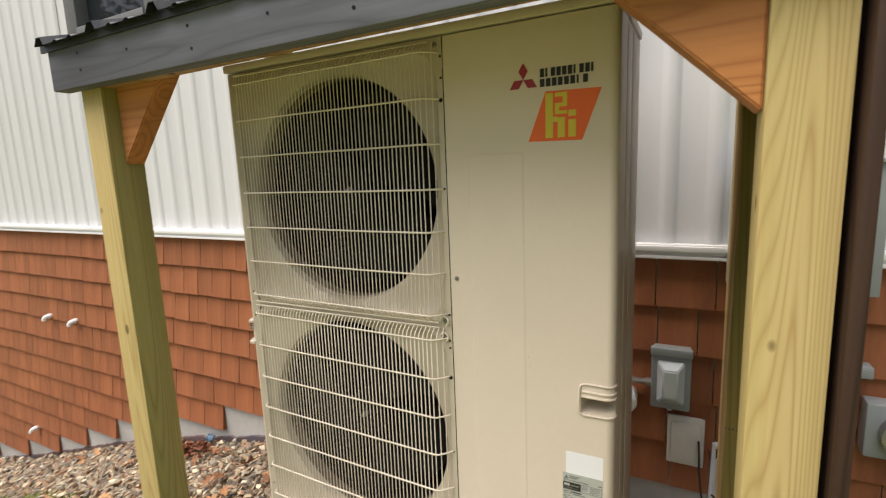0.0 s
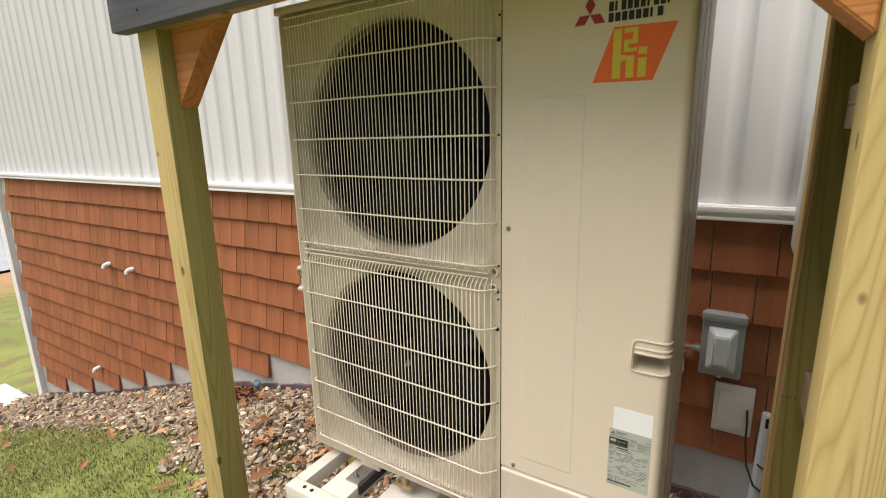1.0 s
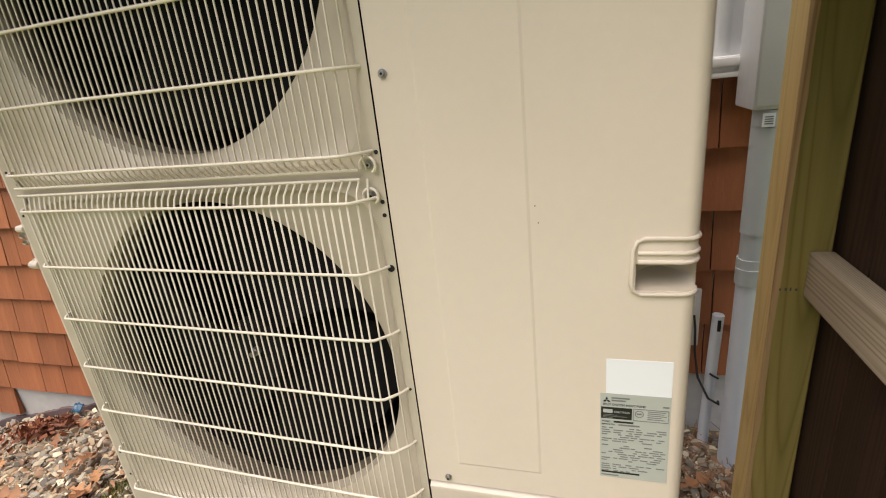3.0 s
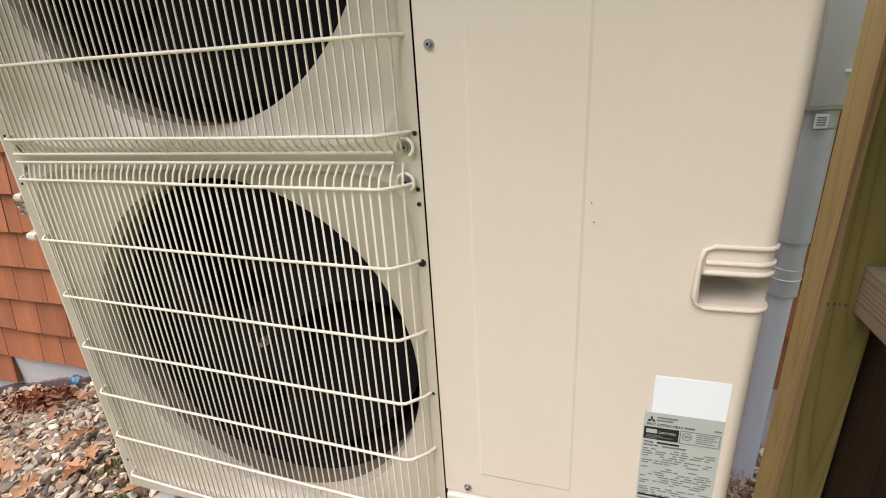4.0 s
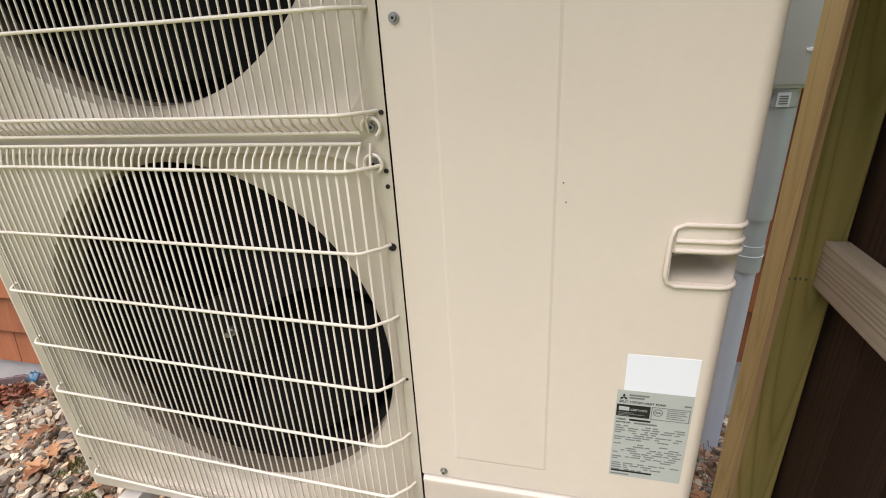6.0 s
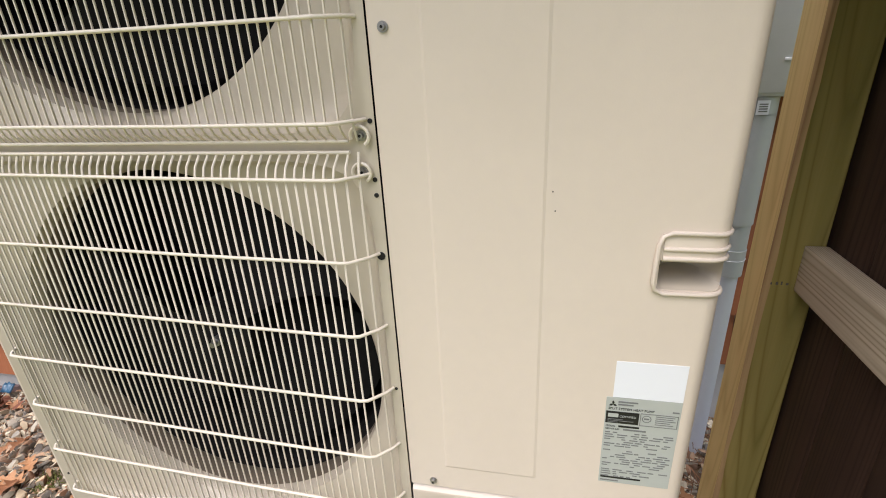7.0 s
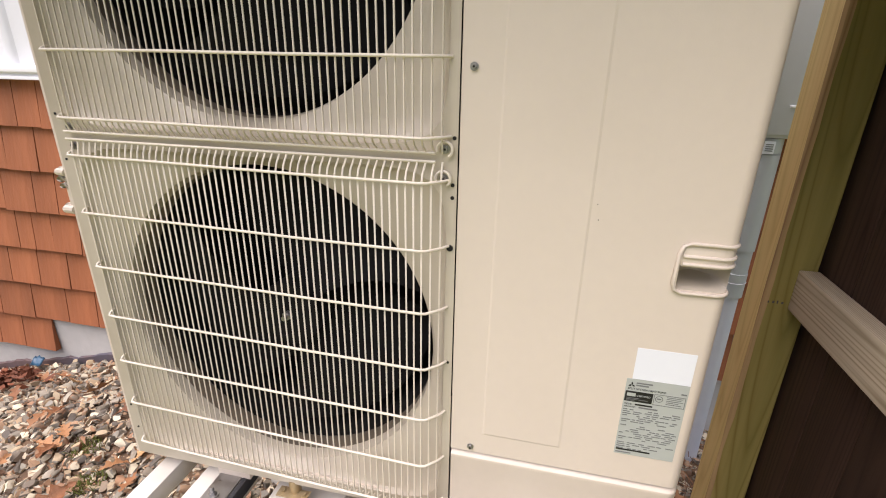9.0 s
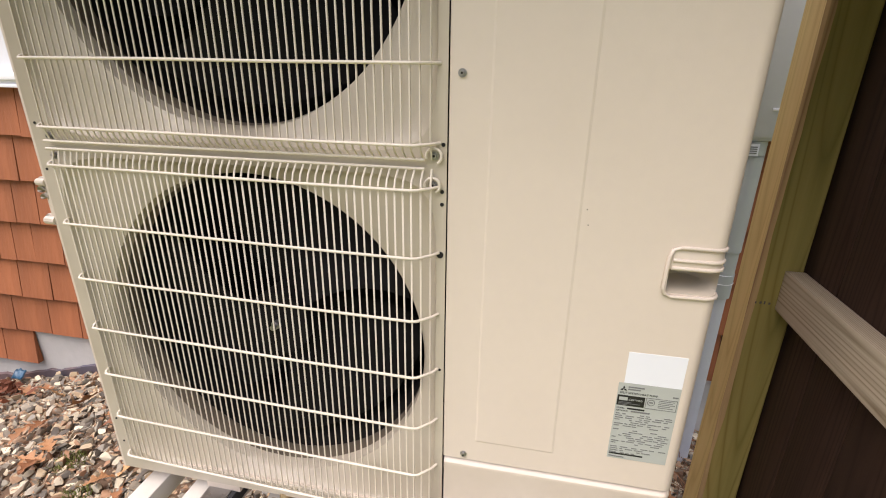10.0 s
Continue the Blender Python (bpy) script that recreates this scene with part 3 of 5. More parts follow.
riser("bushing", 0.712, 0.752, 0.0325, "pvc", "grey conduit bushing")
riser("conduit", 0.455, 0.716, 0.0325, "pvc", "grey slip conduit")
riser("inner_pipe", 0.38, 0.457, 0.0295, "pvc")
cpl = riser("coupling", 0.318, 0.388, 0.0325, "pvc", "grey conduit coupling", 1.324)
riser("lower_pipe", -0.32, 0.32, 0.027, "pvc_pale", "pale grey plastic pipe", 1.323)
bm = bmesh.new()
bm_tube(bm, [(1.324 + 0.0328 * math.cos(radians(q)), 0.737 + 0.0328 * math.sin(radians(q)), 0.362) for q in range(180, 361, 12)], 0.0009, 6)
part("seam_line", bm, M["trim"], dc, "pale moulded seam", smooth=True)
box_part("sticker", dc, M["paper"], 1.304, 1.329, 0.7005, 0.7025, 0.716, 0.746, 0.0, "small white printed sticker")
for k in range(4):
    box_part("printed_mark", dc, M["print"], 1.308, 1.325, 0.6995, 0.7004, 0.722 + 0.005 * k, 0.7245 + 0.005 * k, 0.0)

# meter and service box beyond the brown boards
sb = thing("service_box", (1.68, WY, 0.95), "narrow grey metal service box on the house wall", "electrical box")
box_part("cabinet", sb, M["greybox"], 1.60, 1.665, 0.79, WY - 0.003, 0.745, 1.13, 0.004)
box_part("hood", sb, M["greybox"], 1.595, 1.672, 0.78, WY - 0.003, 1.131, 1.143, 0.003)
mt = thing("electric_meter", (1.74, WY, 0.33), "grey meter socket with round glass meter", "meter")
box_part("socket", mt, M["greybox"], 1.665, 1.90, 0.80, WY - 0.003, 0.243, 0.415, 0.008)
bm = bmesh.new()
bm_cyl(bm, (1.762, 0.801, 0.33), (1.762, 0.765, 0.33), 0.066, 28)
part("ring", bm, M["steel"], mt, smooth=True)
bm = bmesh.new()
bm_cyl(bm, (1.762, 0.766, 0.33), (1.762, 0.73, 0.33), 0.055, 28, 0.048)
part("dial_glass", bm, M["bubble"], mt, smooth=True)
sp = thing("small_box", (1.66, WY, 0.5), "small grey junction box on shingles", "electrical box")
box_part("cabinet", sp, M["greybox"], 1.638, 1.676, 0.81, WY - 0.003, 0.487, 0.522, 0.003)
box_part("cover_plate", sp, M["greybox"], 1.642, 1.672, 0.806, 0.8095, 0.491, 0.518, 0.001)

bm = bmesh.new()
vs = bm_box(bm, -6.5, -5.62, 0.42, 0.8, -1.86, -1.70, 0.02)
for q in vs:
    q.co.z += 0.06 * (q.co.x + 5.6) + 0.02 * noise.noise(q.co * 9)
solid("splash_block", bm, M["pale_stone"], "pale stone splash block beside the house corner", "splash block", at=(-6, 0.6, -1.85), smooth=True)

# ---- shelter ----
sh = thing("equipment_shelter", (0.5, 0.1, -0.3), "timber lean-to shelter with pine posts, grey fascia and metal roof", "shelter")


def post(x, y, z0, z1, m="pine", w=0.089):
    o = box_part("post", sh, M[m], x, x + w, y, y + w, z0, z1, 0.004, "yellow-green treated pine post with knots")
    return o


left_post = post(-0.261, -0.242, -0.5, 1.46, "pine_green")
# front face takes lighter pine: its stronger light is put into the colour
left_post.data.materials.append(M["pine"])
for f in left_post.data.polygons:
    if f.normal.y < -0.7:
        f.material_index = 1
post(1.255, -0.236, -0.4, 1.46)
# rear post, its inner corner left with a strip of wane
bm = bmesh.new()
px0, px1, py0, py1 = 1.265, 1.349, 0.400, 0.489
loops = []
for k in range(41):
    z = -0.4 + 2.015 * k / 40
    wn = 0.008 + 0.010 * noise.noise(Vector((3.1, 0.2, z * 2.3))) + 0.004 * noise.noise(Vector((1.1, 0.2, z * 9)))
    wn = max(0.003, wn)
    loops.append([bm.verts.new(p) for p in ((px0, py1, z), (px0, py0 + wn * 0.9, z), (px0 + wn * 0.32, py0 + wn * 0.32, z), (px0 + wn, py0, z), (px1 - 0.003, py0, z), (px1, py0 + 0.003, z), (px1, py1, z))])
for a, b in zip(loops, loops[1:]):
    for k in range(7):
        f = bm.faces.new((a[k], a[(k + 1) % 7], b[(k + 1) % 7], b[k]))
        # inner side in bright tan paints the daylight on it; wane strip is brown
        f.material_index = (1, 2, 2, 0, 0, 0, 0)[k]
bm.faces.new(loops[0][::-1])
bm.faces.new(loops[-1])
rear = part("post", bm, M["pine_old"], sh, "olive treated pine post with wane, its side painted lighter for the light", smooth=True, angle=25)
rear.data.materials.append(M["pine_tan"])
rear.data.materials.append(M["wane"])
for z, x0, x1 in ((0.456, 1.274, 1.306),):
    x = x0
    k = 0
    while x < x1:
        box_part("stamp_mark", rear, M["bark"], x, x + 0.0025 + 0.0015 * (k % 2), 0.3994, 0.4002, z - 0.0025, z + 0.002 + 0.001 * (k % 3), 0.0)
        x += 0.0085
        k += 1
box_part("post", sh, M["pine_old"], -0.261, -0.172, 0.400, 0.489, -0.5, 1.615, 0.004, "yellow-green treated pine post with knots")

# fascia with nail heads
box_part("fascia", sh, M["fascia"], -0.305, 1.40, -0.284, -0.2445, 1.397, 1.512, 0.004, "grey-stained weathered fascia board")
for nx_, nz in ((-0.17, 1.475), (-0.165, 1.435), (0.03, 1.455), (0.245, 1.47), (0.25, 1.425), (0.47, 1.455), (0.66, 1.475), (0.665, 1.43), (0.9, 1.46), (1.1, 1.45)):
    bm = bmesh.new()
    bm_cyl(bm, (nx_, -0.2835, nz), (nx_, -0.2852, nz), 0.0035, 8)
    part("nail_head", bm, M["hole"], sh)


def brace(x0, z0, x1, z1, y0, y1, w=0.12):
    """A diagonal plank between a post and the beam, its ends cut plumb and level."""
    bm = bmesh.new()
    front = [(x0, z0), (x0, z0 + w * 1.45), (x1 - (w * 1.45 if x1 > x0 else -w * 1.45), z1), (x1, z1)]
    vs = []
    for y in (y0, y1):
        vs.append([bm.verts.new((px, y, pz)) for px, pz in front])
    bm.faces.new(vs[0])
    bm.faces.new(vs[1][::-1])
    for k in range(4):
        bm.faces.new((vs[0][k], vs[0][(k + 1) % 4], vs[1][(k + 1) % 4], vs[1][k]))
    bmesh.ops.recalc_face_normals(bm, faces=bm.faces[:])
    bmesh.ops.bevel(bm, geom=bm.edges[:], offset=0.003, segments=2, affect="EDGES")
    return part("brace", bm, M["cedar"], sh, "orange-brown diagonal wooden brace", smooth=True)


brace(-0.171, 1.205, 0.035, 1.43, -0.2045, -0.1535, 0.138)
brace(1.254, 1.215, 1.06, 1.400, -0.226, -0.156, 0.10)

# inner beam, rear beam, rafters, purlins
bm = bmesh.new()
for q in bm_box(bm, -0.25, 1.36, -0.2435, -0.2055, 1.40, 1.50):
    if q.co.z < 1.45:
        q.co.z += 0.0035 * q.co.x + 0.0035 + 0.003 * (q.co.x - 0.5)
part("header_beam", bm, M["rafter"], sh, "tan raw pine beam")
box_part("rear_beam", sh, M["rafter"], -0.262, 1.35, 0.402, 0.440, 1.618, 1.695, 0.003)
SL = 0.315
for rx in (-0.24, 0.14, 0.55, 0.95, 1.31):
    bm = bmesh.new()
    vs = bm_box(bm, rx, rx + 0.038, -0.2045, 0.401, 0.0, 0.06)
    for q in vs:
        q.co.z += 1.508 + SL * (q.co.y + 0.225) - 0.062
    part("rafter", bm, M["rafter"], sh)
# roof deck boards under the metal
for k in range(5):
    y0 = -0.27 + k * 0.142
    bm = bmesh.new()
    vs = bm_box(bm, -0.30, 1.40, y0, y0 + 0.139, 0.0, 0.016)
    for q in vs:
        q.co.z += 1.510 + SL * (q.co.y + 0.225)
    part("roof_board", bm, M["rafter"], sh)
# ribbed metal roof sheet
bm = bmesh.new()
prof = []
x = -0.302
while x < 1.40:
    prof += [(x, 0.0), (x + 0.012, 0.019), (x + 0.03, 0.019), (x + 0.042, 0.0), (x + 0.085, 0.0), (x + 0.09, 0.004), (x + 0.10, 0.004), (x + 0.105, 0.0), (x + 0.15, 0.0), (x + 0.155, 0.004), (x + 0.165, 0.004), (x + 0.17, 0.0)]
    x += 0.2286
rows_ = []
for y, dz in ((-0.312, 0.0), (-0.312, 0.0012), (0.452, 0.0012), (0.452, 0.0)):
    rows_.append([bm.verts.new((px, y, 1.5285 + SL * (y + 0.225) + pz + dz)) for px, pz in prof])
for a, b in zip(rows_, rows_[1:] + rows_[:1]):
    for k in range(len(prof) - 1):
        bm.faces.new((a[k], a[k + 1], b[k + 1], b[k]))
part("roof_sheet", bm, M["roof"], sh, "dark ribbed metal roof sheet")
# drip edge in front
box_part("drip_edge", sh, M["roof"], -0.32, 1.41, -0.292, -0.2855, 1.492, 1.512, 0.0, "black drip edge")

# rails and brown boards on the side
for z0 in (0.444, 1.11, -0.2):
    box_part("rail", sh, M["pine_y"], 1.313, 1.351, -0.1465, 0.3995, z0, z0 + 0.089, 0.003, "grey weathered pine rail with coarse grain")
y = -0.262
k = 0
while y < 0.48:
    w = 0.138
    y1 = min(y + w, 0.49)
    box_part("board", sh, M["board"], 1.3525, 1.370 + 0.002 * (k % 2), y, y1 - 0.004, -0.34, 1.49 + 0.33 * (y + 0.26) * 0.9, 0.002, "dark brown stained board")
    y += w
    k += 1

# ---- heat pump ----
ZB, ZT = 0.13, 1.443
hp = thing("heat_pump", (0.525, 0.165, 0.10), "ivory outdoor heat pump with two caged fans, raised on a stand", "heat pump")


def extrude_profile(bm, prof, z0, z1, thick=0.0):
    a = [bm.verts.new((x, y, z0)) for x, y in prof]
    b = [bm.verts.new((x, y, z1)) for x, y in prof]
    for k in range(len(prof) - 1):
        bm.faces.new((a[k], a[k + 1], b[k + 1], b[k]))
    return a, b


def arc(cx, cy, r, a0, a1, n=6):
    return [(cx + r * math.cos(radians(a0 + (a1 - a0) * k / n)), cy + r * math.sin(radians(a0 + (a1 - a0) * k / n))) for k in range(n + 1)]


# service panel, folded round the corner, open where the grip is
R = 0.018
fold = [(0.6828, 0.02), (0.6828, 0.001), (0.6838, 0.0)]
wrap = arc(1.05 - R, R, R, -90, 0, 8) + [(1.05, 0.10), (1.04, 0.10)]
bm = bmesh.new()
extrude_profile(bm, fold + wrap, 0.296, 0.636)
extrude_profile(bm, fold + [(0.982, 0.0)], 0.636, 0.670)
extrude_profile(bm, [(1.05, 0.018), (1.05, 0.10), (1.04, 0.10)], 0.636, 0.670)
extrude_profile(bm, fold + wrap, 0.670, ZT)
for z in (0.296,):
    vs = [bm.verts.new((x, y, z)) for x, y in fold + wrap]
    bm.faces.new(vs)
# shallow pressed field
ex0, ex1, ez0, ez1 = 0.734, 0.864, 0.334, 1.19
o = [bm.verts.new(p) for p in ((ex0, 0.0005, ez0), (ex1, 0.0005, ez0), (ex1, 0.0005, ez1), (ex0, 0.0005, ez1))]
q = [bm.verts.new(p) for p in ((ex0 + 0.005, -0.0009, ez0 + 0.005), (ex1 - 0.005, -0.0009, ez0 + 0.005), (ex1 - 0.005, -0.0009, ez1 - 0.005), (ex0 + 0.005, -0.0009, ez1 - 0.005))]
bm.faces.new(q)
for k in range(4):
    bm.faces.new((o[k], o[(k + 1) % 4], q[(k + 1) % 4], q[k]))
part("service_panel", bm, M["paint"], hp, smooth=True, angle=12)

# cover below it, with a sloped ledge
bm = bmesh.new()
zz = [(0.135, 0.0), (0.277, 0.0), (0.281, -0.0012), (0.284, -0.0005), (0.292, 0.008)]
pr = [(0.684, 0.0)] + arc(1.05 - R, R, R, -90, 0, 8) + [(1.05, 0.10)]
rings = []
for z, dy in zz:
    rings.append([bm.verts.new((x - (dy if y > R * 0.8 else 0) * 0.5, y + dy * (1 if y < R * 0.8 else 0.2), z)) for x, y in pr])
for a, b in zip(rings, rings[1:]):
    for k in range(len(pr) - 1):
        bm.faces.new((a[k], a[k + 1], b[k + 1], b[k]))
part("lower_cover", bm, M["paint"], hp, smooth=True, angle=30)

# right side, in two folds with shadow gaps
for y0, y1 in ((0.109, 0.186), (0.195, 0.33)):
    box_part("side_panel", hp, M["paint"], 1.040, 1.05, y0, y1, ZB + 0.006, ZT, 0.002)
bm = bmesh.new()
extrude_profile(bm, [(0.013, 0.0)] + arc(0.013, 0.013, 0.013, 270, 180, 6) + [(0.0, 0.33), (0.01, 0.33)], ZB, ZT)
part("side_panel", bm, M["paint"], hp, smooth=True)
box_part("top_cover", hp, M["paint"], -0.004, 1.054, -0.005, 0.336, 1.4465, 1.468, 0.006)
box_part("base_pan", hp, M["paint"], 0.004, 1.046, 0.003, 0.33, ZB, ZB + 0.034, 0.003)
# coil front and partition carry the inside shade in their colour
box_part("coil", hp, M["coil"], 0.02, 1.035, 0.292, 0.326, 0.17, 1.44, 0.0, "finned coil, painted near black for the shade inside")
# unseen back face kept silver, added to bounce light onto the house wall
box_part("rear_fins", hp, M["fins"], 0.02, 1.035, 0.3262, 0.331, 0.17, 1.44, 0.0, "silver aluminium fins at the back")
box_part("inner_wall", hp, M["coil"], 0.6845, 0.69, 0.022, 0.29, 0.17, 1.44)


def fan_cell(cx, cz, x0, x1, z0, z1):
    """Front panel round one fan, dished down to the round mouth."""
    bm = bmesh.new()
    angs = sorted(set([2 * math.pi * k / 120 for k in range(120)] + [math.atan2(b - cz, a - cx) % (2 * math.pi) for a in (x0, x1) for b in (z0, z1)]))

    def rect(a):
        c, s = math.cos(a), math.sin(a)
        t = min(((x1 - cx) / c if c > 1e-9 else (x0 - cx) / c if c < -1e-9 else 1e9), ((z1 - cz) / s if s > 1e-9 else (z0 - cz) / s if s < -1e-9 else 1e9))
        return cx + t * c, cz + t * s

    def sup(a, w, h, n):
        c, s = math.cos(a), math.sin(a)
        t = (abs(c / w) ** n + abs(s / h) ** n) ** (-1 / n)
        return cx + t * c, cz + t * s

    spec = [(None, 0.0), ((0.3145, 0.308, 10), 0.0), ((0.3125, 0.306, 9), 0.004), ((0.309, 0.303, 8), 0.009), ((0.303, 0.299, 5), 0.013), ((0.298, 0.297, 3.2), 0.0165), ((0.294, 0.294, 2.3), 0.0205),
            ((0.2905, 0.2905, 2.0), 0.027), ((0.288, 0.288, 2.0), 0.038), ((0.287, 0.287, 2.0), 0.049)]
    rings = []
    for sp_, y in spec:
        rings.append([bm.verts.new((*(rect(a) if sp_ is None else sup(a, *sp_)),)[0:1] + (y,) + ((rect(a) if sp_ is None else sup(a, *sp_))[1],)) for a in angs])
    n = len(angs)
    for a, b in zip(rings, rings[1:]):
        for k in range(n):
            bm.faces.new((a[k], a[(k + 1) % n], b[(k + 1) % n], b[k]))
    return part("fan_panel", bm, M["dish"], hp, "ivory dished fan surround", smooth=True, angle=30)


def fan(cx, cz, turn):
    bm = bmesh.new()
    bm_cyl(bm, (cx, 0.075, cz), (cx, 0.155, cz), 0.062, 32, 0.058)
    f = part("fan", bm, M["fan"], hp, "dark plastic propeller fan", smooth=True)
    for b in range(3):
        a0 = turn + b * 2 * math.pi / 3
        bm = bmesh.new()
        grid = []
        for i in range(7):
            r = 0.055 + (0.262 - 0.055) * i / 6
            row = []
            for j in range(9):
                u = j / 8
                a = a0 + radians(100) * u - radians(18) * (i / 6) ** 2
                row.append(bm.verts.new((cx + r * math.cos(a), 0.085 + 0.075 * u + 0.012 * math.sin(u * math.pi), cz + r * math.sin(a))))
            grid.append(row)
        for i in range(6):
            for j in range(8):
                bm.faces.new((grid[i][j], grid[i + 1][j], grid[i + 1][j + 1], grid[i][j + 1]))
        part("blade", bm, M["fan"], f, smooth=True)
    bm = bmesh.new()
    bm_cyl(bm, (cx, 0.079, cz), (cx, 0.066, cz), 0.0085, 6)
    bm_cyl(bm, (cx, 0.067, cz), (cx, 0.056, cz), 0.0048, 10)
    part("hub_nut", bm, M["steel"], f, "shiny hub nut", smooth=True)
    # black tube added to keep the space behind the mouth in shade
    bm = bmesh.new()
    r0, r1 = [], []
    for k in range(64):
        a = 2 * math.pi * k / 64
        r0.append(bm.verts.new((cx + 0.2895 * math.cos(a), 0.086, cz + 0.2895 * math.sin(a))))
        r1.append(bm.verts.new((cx + 0.29 * math.cos(a), 0.29, cz + 0.29 * math.sin(a))))
    for k in range(64):
        bm.faces.new((r0[k], r0[(k + 1) % 64], r1[(k + 1) % 64], r1[k]))
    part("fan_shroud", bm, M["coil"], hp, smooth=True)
    # ring added behind the lip, its brown painting the fall into shade
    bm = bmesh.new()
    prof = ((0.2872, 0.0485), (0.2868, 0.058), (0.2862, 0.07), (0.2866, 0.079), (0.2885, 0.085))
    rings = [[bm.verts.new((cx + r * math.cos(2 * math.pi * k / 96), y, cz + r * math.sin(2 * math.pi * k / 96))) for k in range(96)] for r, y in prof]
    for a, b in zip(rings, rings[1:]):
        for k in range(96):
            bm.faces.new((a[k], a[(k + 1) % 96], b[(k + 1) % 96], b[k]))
    part("fan_ring", bm, M["ring"], hp, "brown ring standing in for the shade in the fan mouth", smooth=True)


FX, FZ = 0.353, (0.468, 1.114)
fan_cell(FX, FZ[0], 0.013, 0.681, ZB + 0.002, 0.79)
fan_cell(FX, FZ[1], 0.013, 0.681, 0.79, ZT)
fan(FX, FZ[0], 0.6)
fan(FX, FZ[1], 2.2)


def grille(zs, zbot, ztop):
    """Wire cage: upright wires, bent back at the ends, behind level wires hooked into the panel."""
    bm = bmesh.new()
    for k in range(54):
        x = 0.049 + 0.01155 * k
        yf = -0.010 - 0.0185 * (x - 0.04) / 0.6
        if x > 0.642:
            yf = -0.0285 + (x - 0.642) * 0.86
        p = []
        if zbot is not None:
            p += [(x, -0.004, zbot), (x, yf * 0.8, zbot + 0.012), (x, yf, zbot + 0.022)]
        else:
            p += [(x, yf * 0.5, zs[-1] - 0.010), (x, yf, zs[-1] - 0.004)]
        if ztop is not None:
            p += [(x, yf, ztop - 0.024), (x, yf * 0.8, ztop - 0.014), (x, -0.005, ztop)]
        else:
            p += [(x, yf, zs[0] + 0.004)]
        bm_tube(bm, p, 0.0015, 6)
    g = part("fan_grille", bm, M["wire"], hp, "ivory wire fan guard", smooth=True, angle=60)
    for z in zs:
        bm = bmesh.new()
        bm_tube(bm, [(0.038, 0.003, z + 0.006), (0.0385, -0.008, z + 0.002), (0.041, -0.0125, z), (0.048, -0.0135, z), (0.25, -0.0208, z + 0.0006), (0.45, -0.0270, z - 0.0005), (0.636, -0.0325, z), (0.645, -0.0305, z), (0.664, -0.012, z), (0.671, 0.0, z)], 0.0022, 8)
        part("level_wire", bm, M["wire"], g, smooth=True, angle=60)
    for z in (zbot, ztop):
        if z is not None:
            bm = bmesh.new()
            bm_tube(bm, [(0.040, -0.0075, z), (0.652, -0.0075, z)], 0.0021, 8)
            part("level_wire", bm, M["wire"], g, smooth=True, angle=60)


grille([0.762, 0.665, 0.566, 0.468, 0.371, 0.274, 0.177], None, 0.787)
grille([1.410, 1.313, 1.215, 1.115, 1.018, 0.920, 0.821], 0.799, 1.434)


def screw(x, z, r=0.0055, y=0.0):
    bm = bmesh.new()
    bm_cyl(bm, (x, y + 0.001, z), (x, y - 0.0015, z), r, 20)
    bm_cyl(bm, (x, y - 0.001, z), (x, y - 0.005, z), r * 0.66, 16, r * 0.55)
    s_ = part("screw", bm, M["steel"], hp, "grey screw with washer", smooth=True)
    bm = bmesh.new()
    bm_cyl(bm, (x, y - 0.0045, z), (x, y - 0.0056, z), r * 0.28, 6)
    part("socket", bm, M["hole"], s_)


for x, z in ((0.699, 0.909), (0.717, 0.307)):
    screw(x, z)
for x, z in ((0.664, 0.804), (0.662, 0.764), (0.664, 1.428), (0.045, 0.806), (0.045, 0.776)):
    screw(x, z, 0.0062)
for x, z in ((0.664, 0.804), (0.662, 0.764)):
    bm = bmesh.new()
    bm_tube(bm, [(x + 0.0105 * math.cos(radians(q)), -0.005, z + 0.0105 * math.sin(radians(q))) for q in range(200, -61, -20)], 0.002, 6)
    part("wire_loop", bm, M["wire"], hp, smooth=True)
for x, z, r in ((0.676, 0.819, 0.0027), (0.675, 0.755, 0.0027), (0.675, 0.737, 0.0027), (0.6745, 0.467, 0.002), (0.673, 0.662, 0.005), (0.676, 1.115, 0.0027), (0.677, 1.402, 0.0027), (0.677, 1.357, 0.0027), (0.675, 1.31, 0.005),
                (0.023, 0.825, 0.002), (0.022, 0.752, 0.002), (0.026, 0.20, 0.002), (0.022, 0.255, 0.002)):
    bm = bmesh.new()
    bm_cyl(bm, (x, 0.001, z), (x, -0.0012, z), r, 14)
    part("hole", bm, M["hole"], hp)
for x, z in ((0.8688, 0.744), (0.872, 0.723)):
    bm = bmesh.new()
    bm_cyl(bm, (x, -0.0015, z), (x, -0.0026, z), 0.0007, 8)
    part("speck", bm, M["hole"], hp)


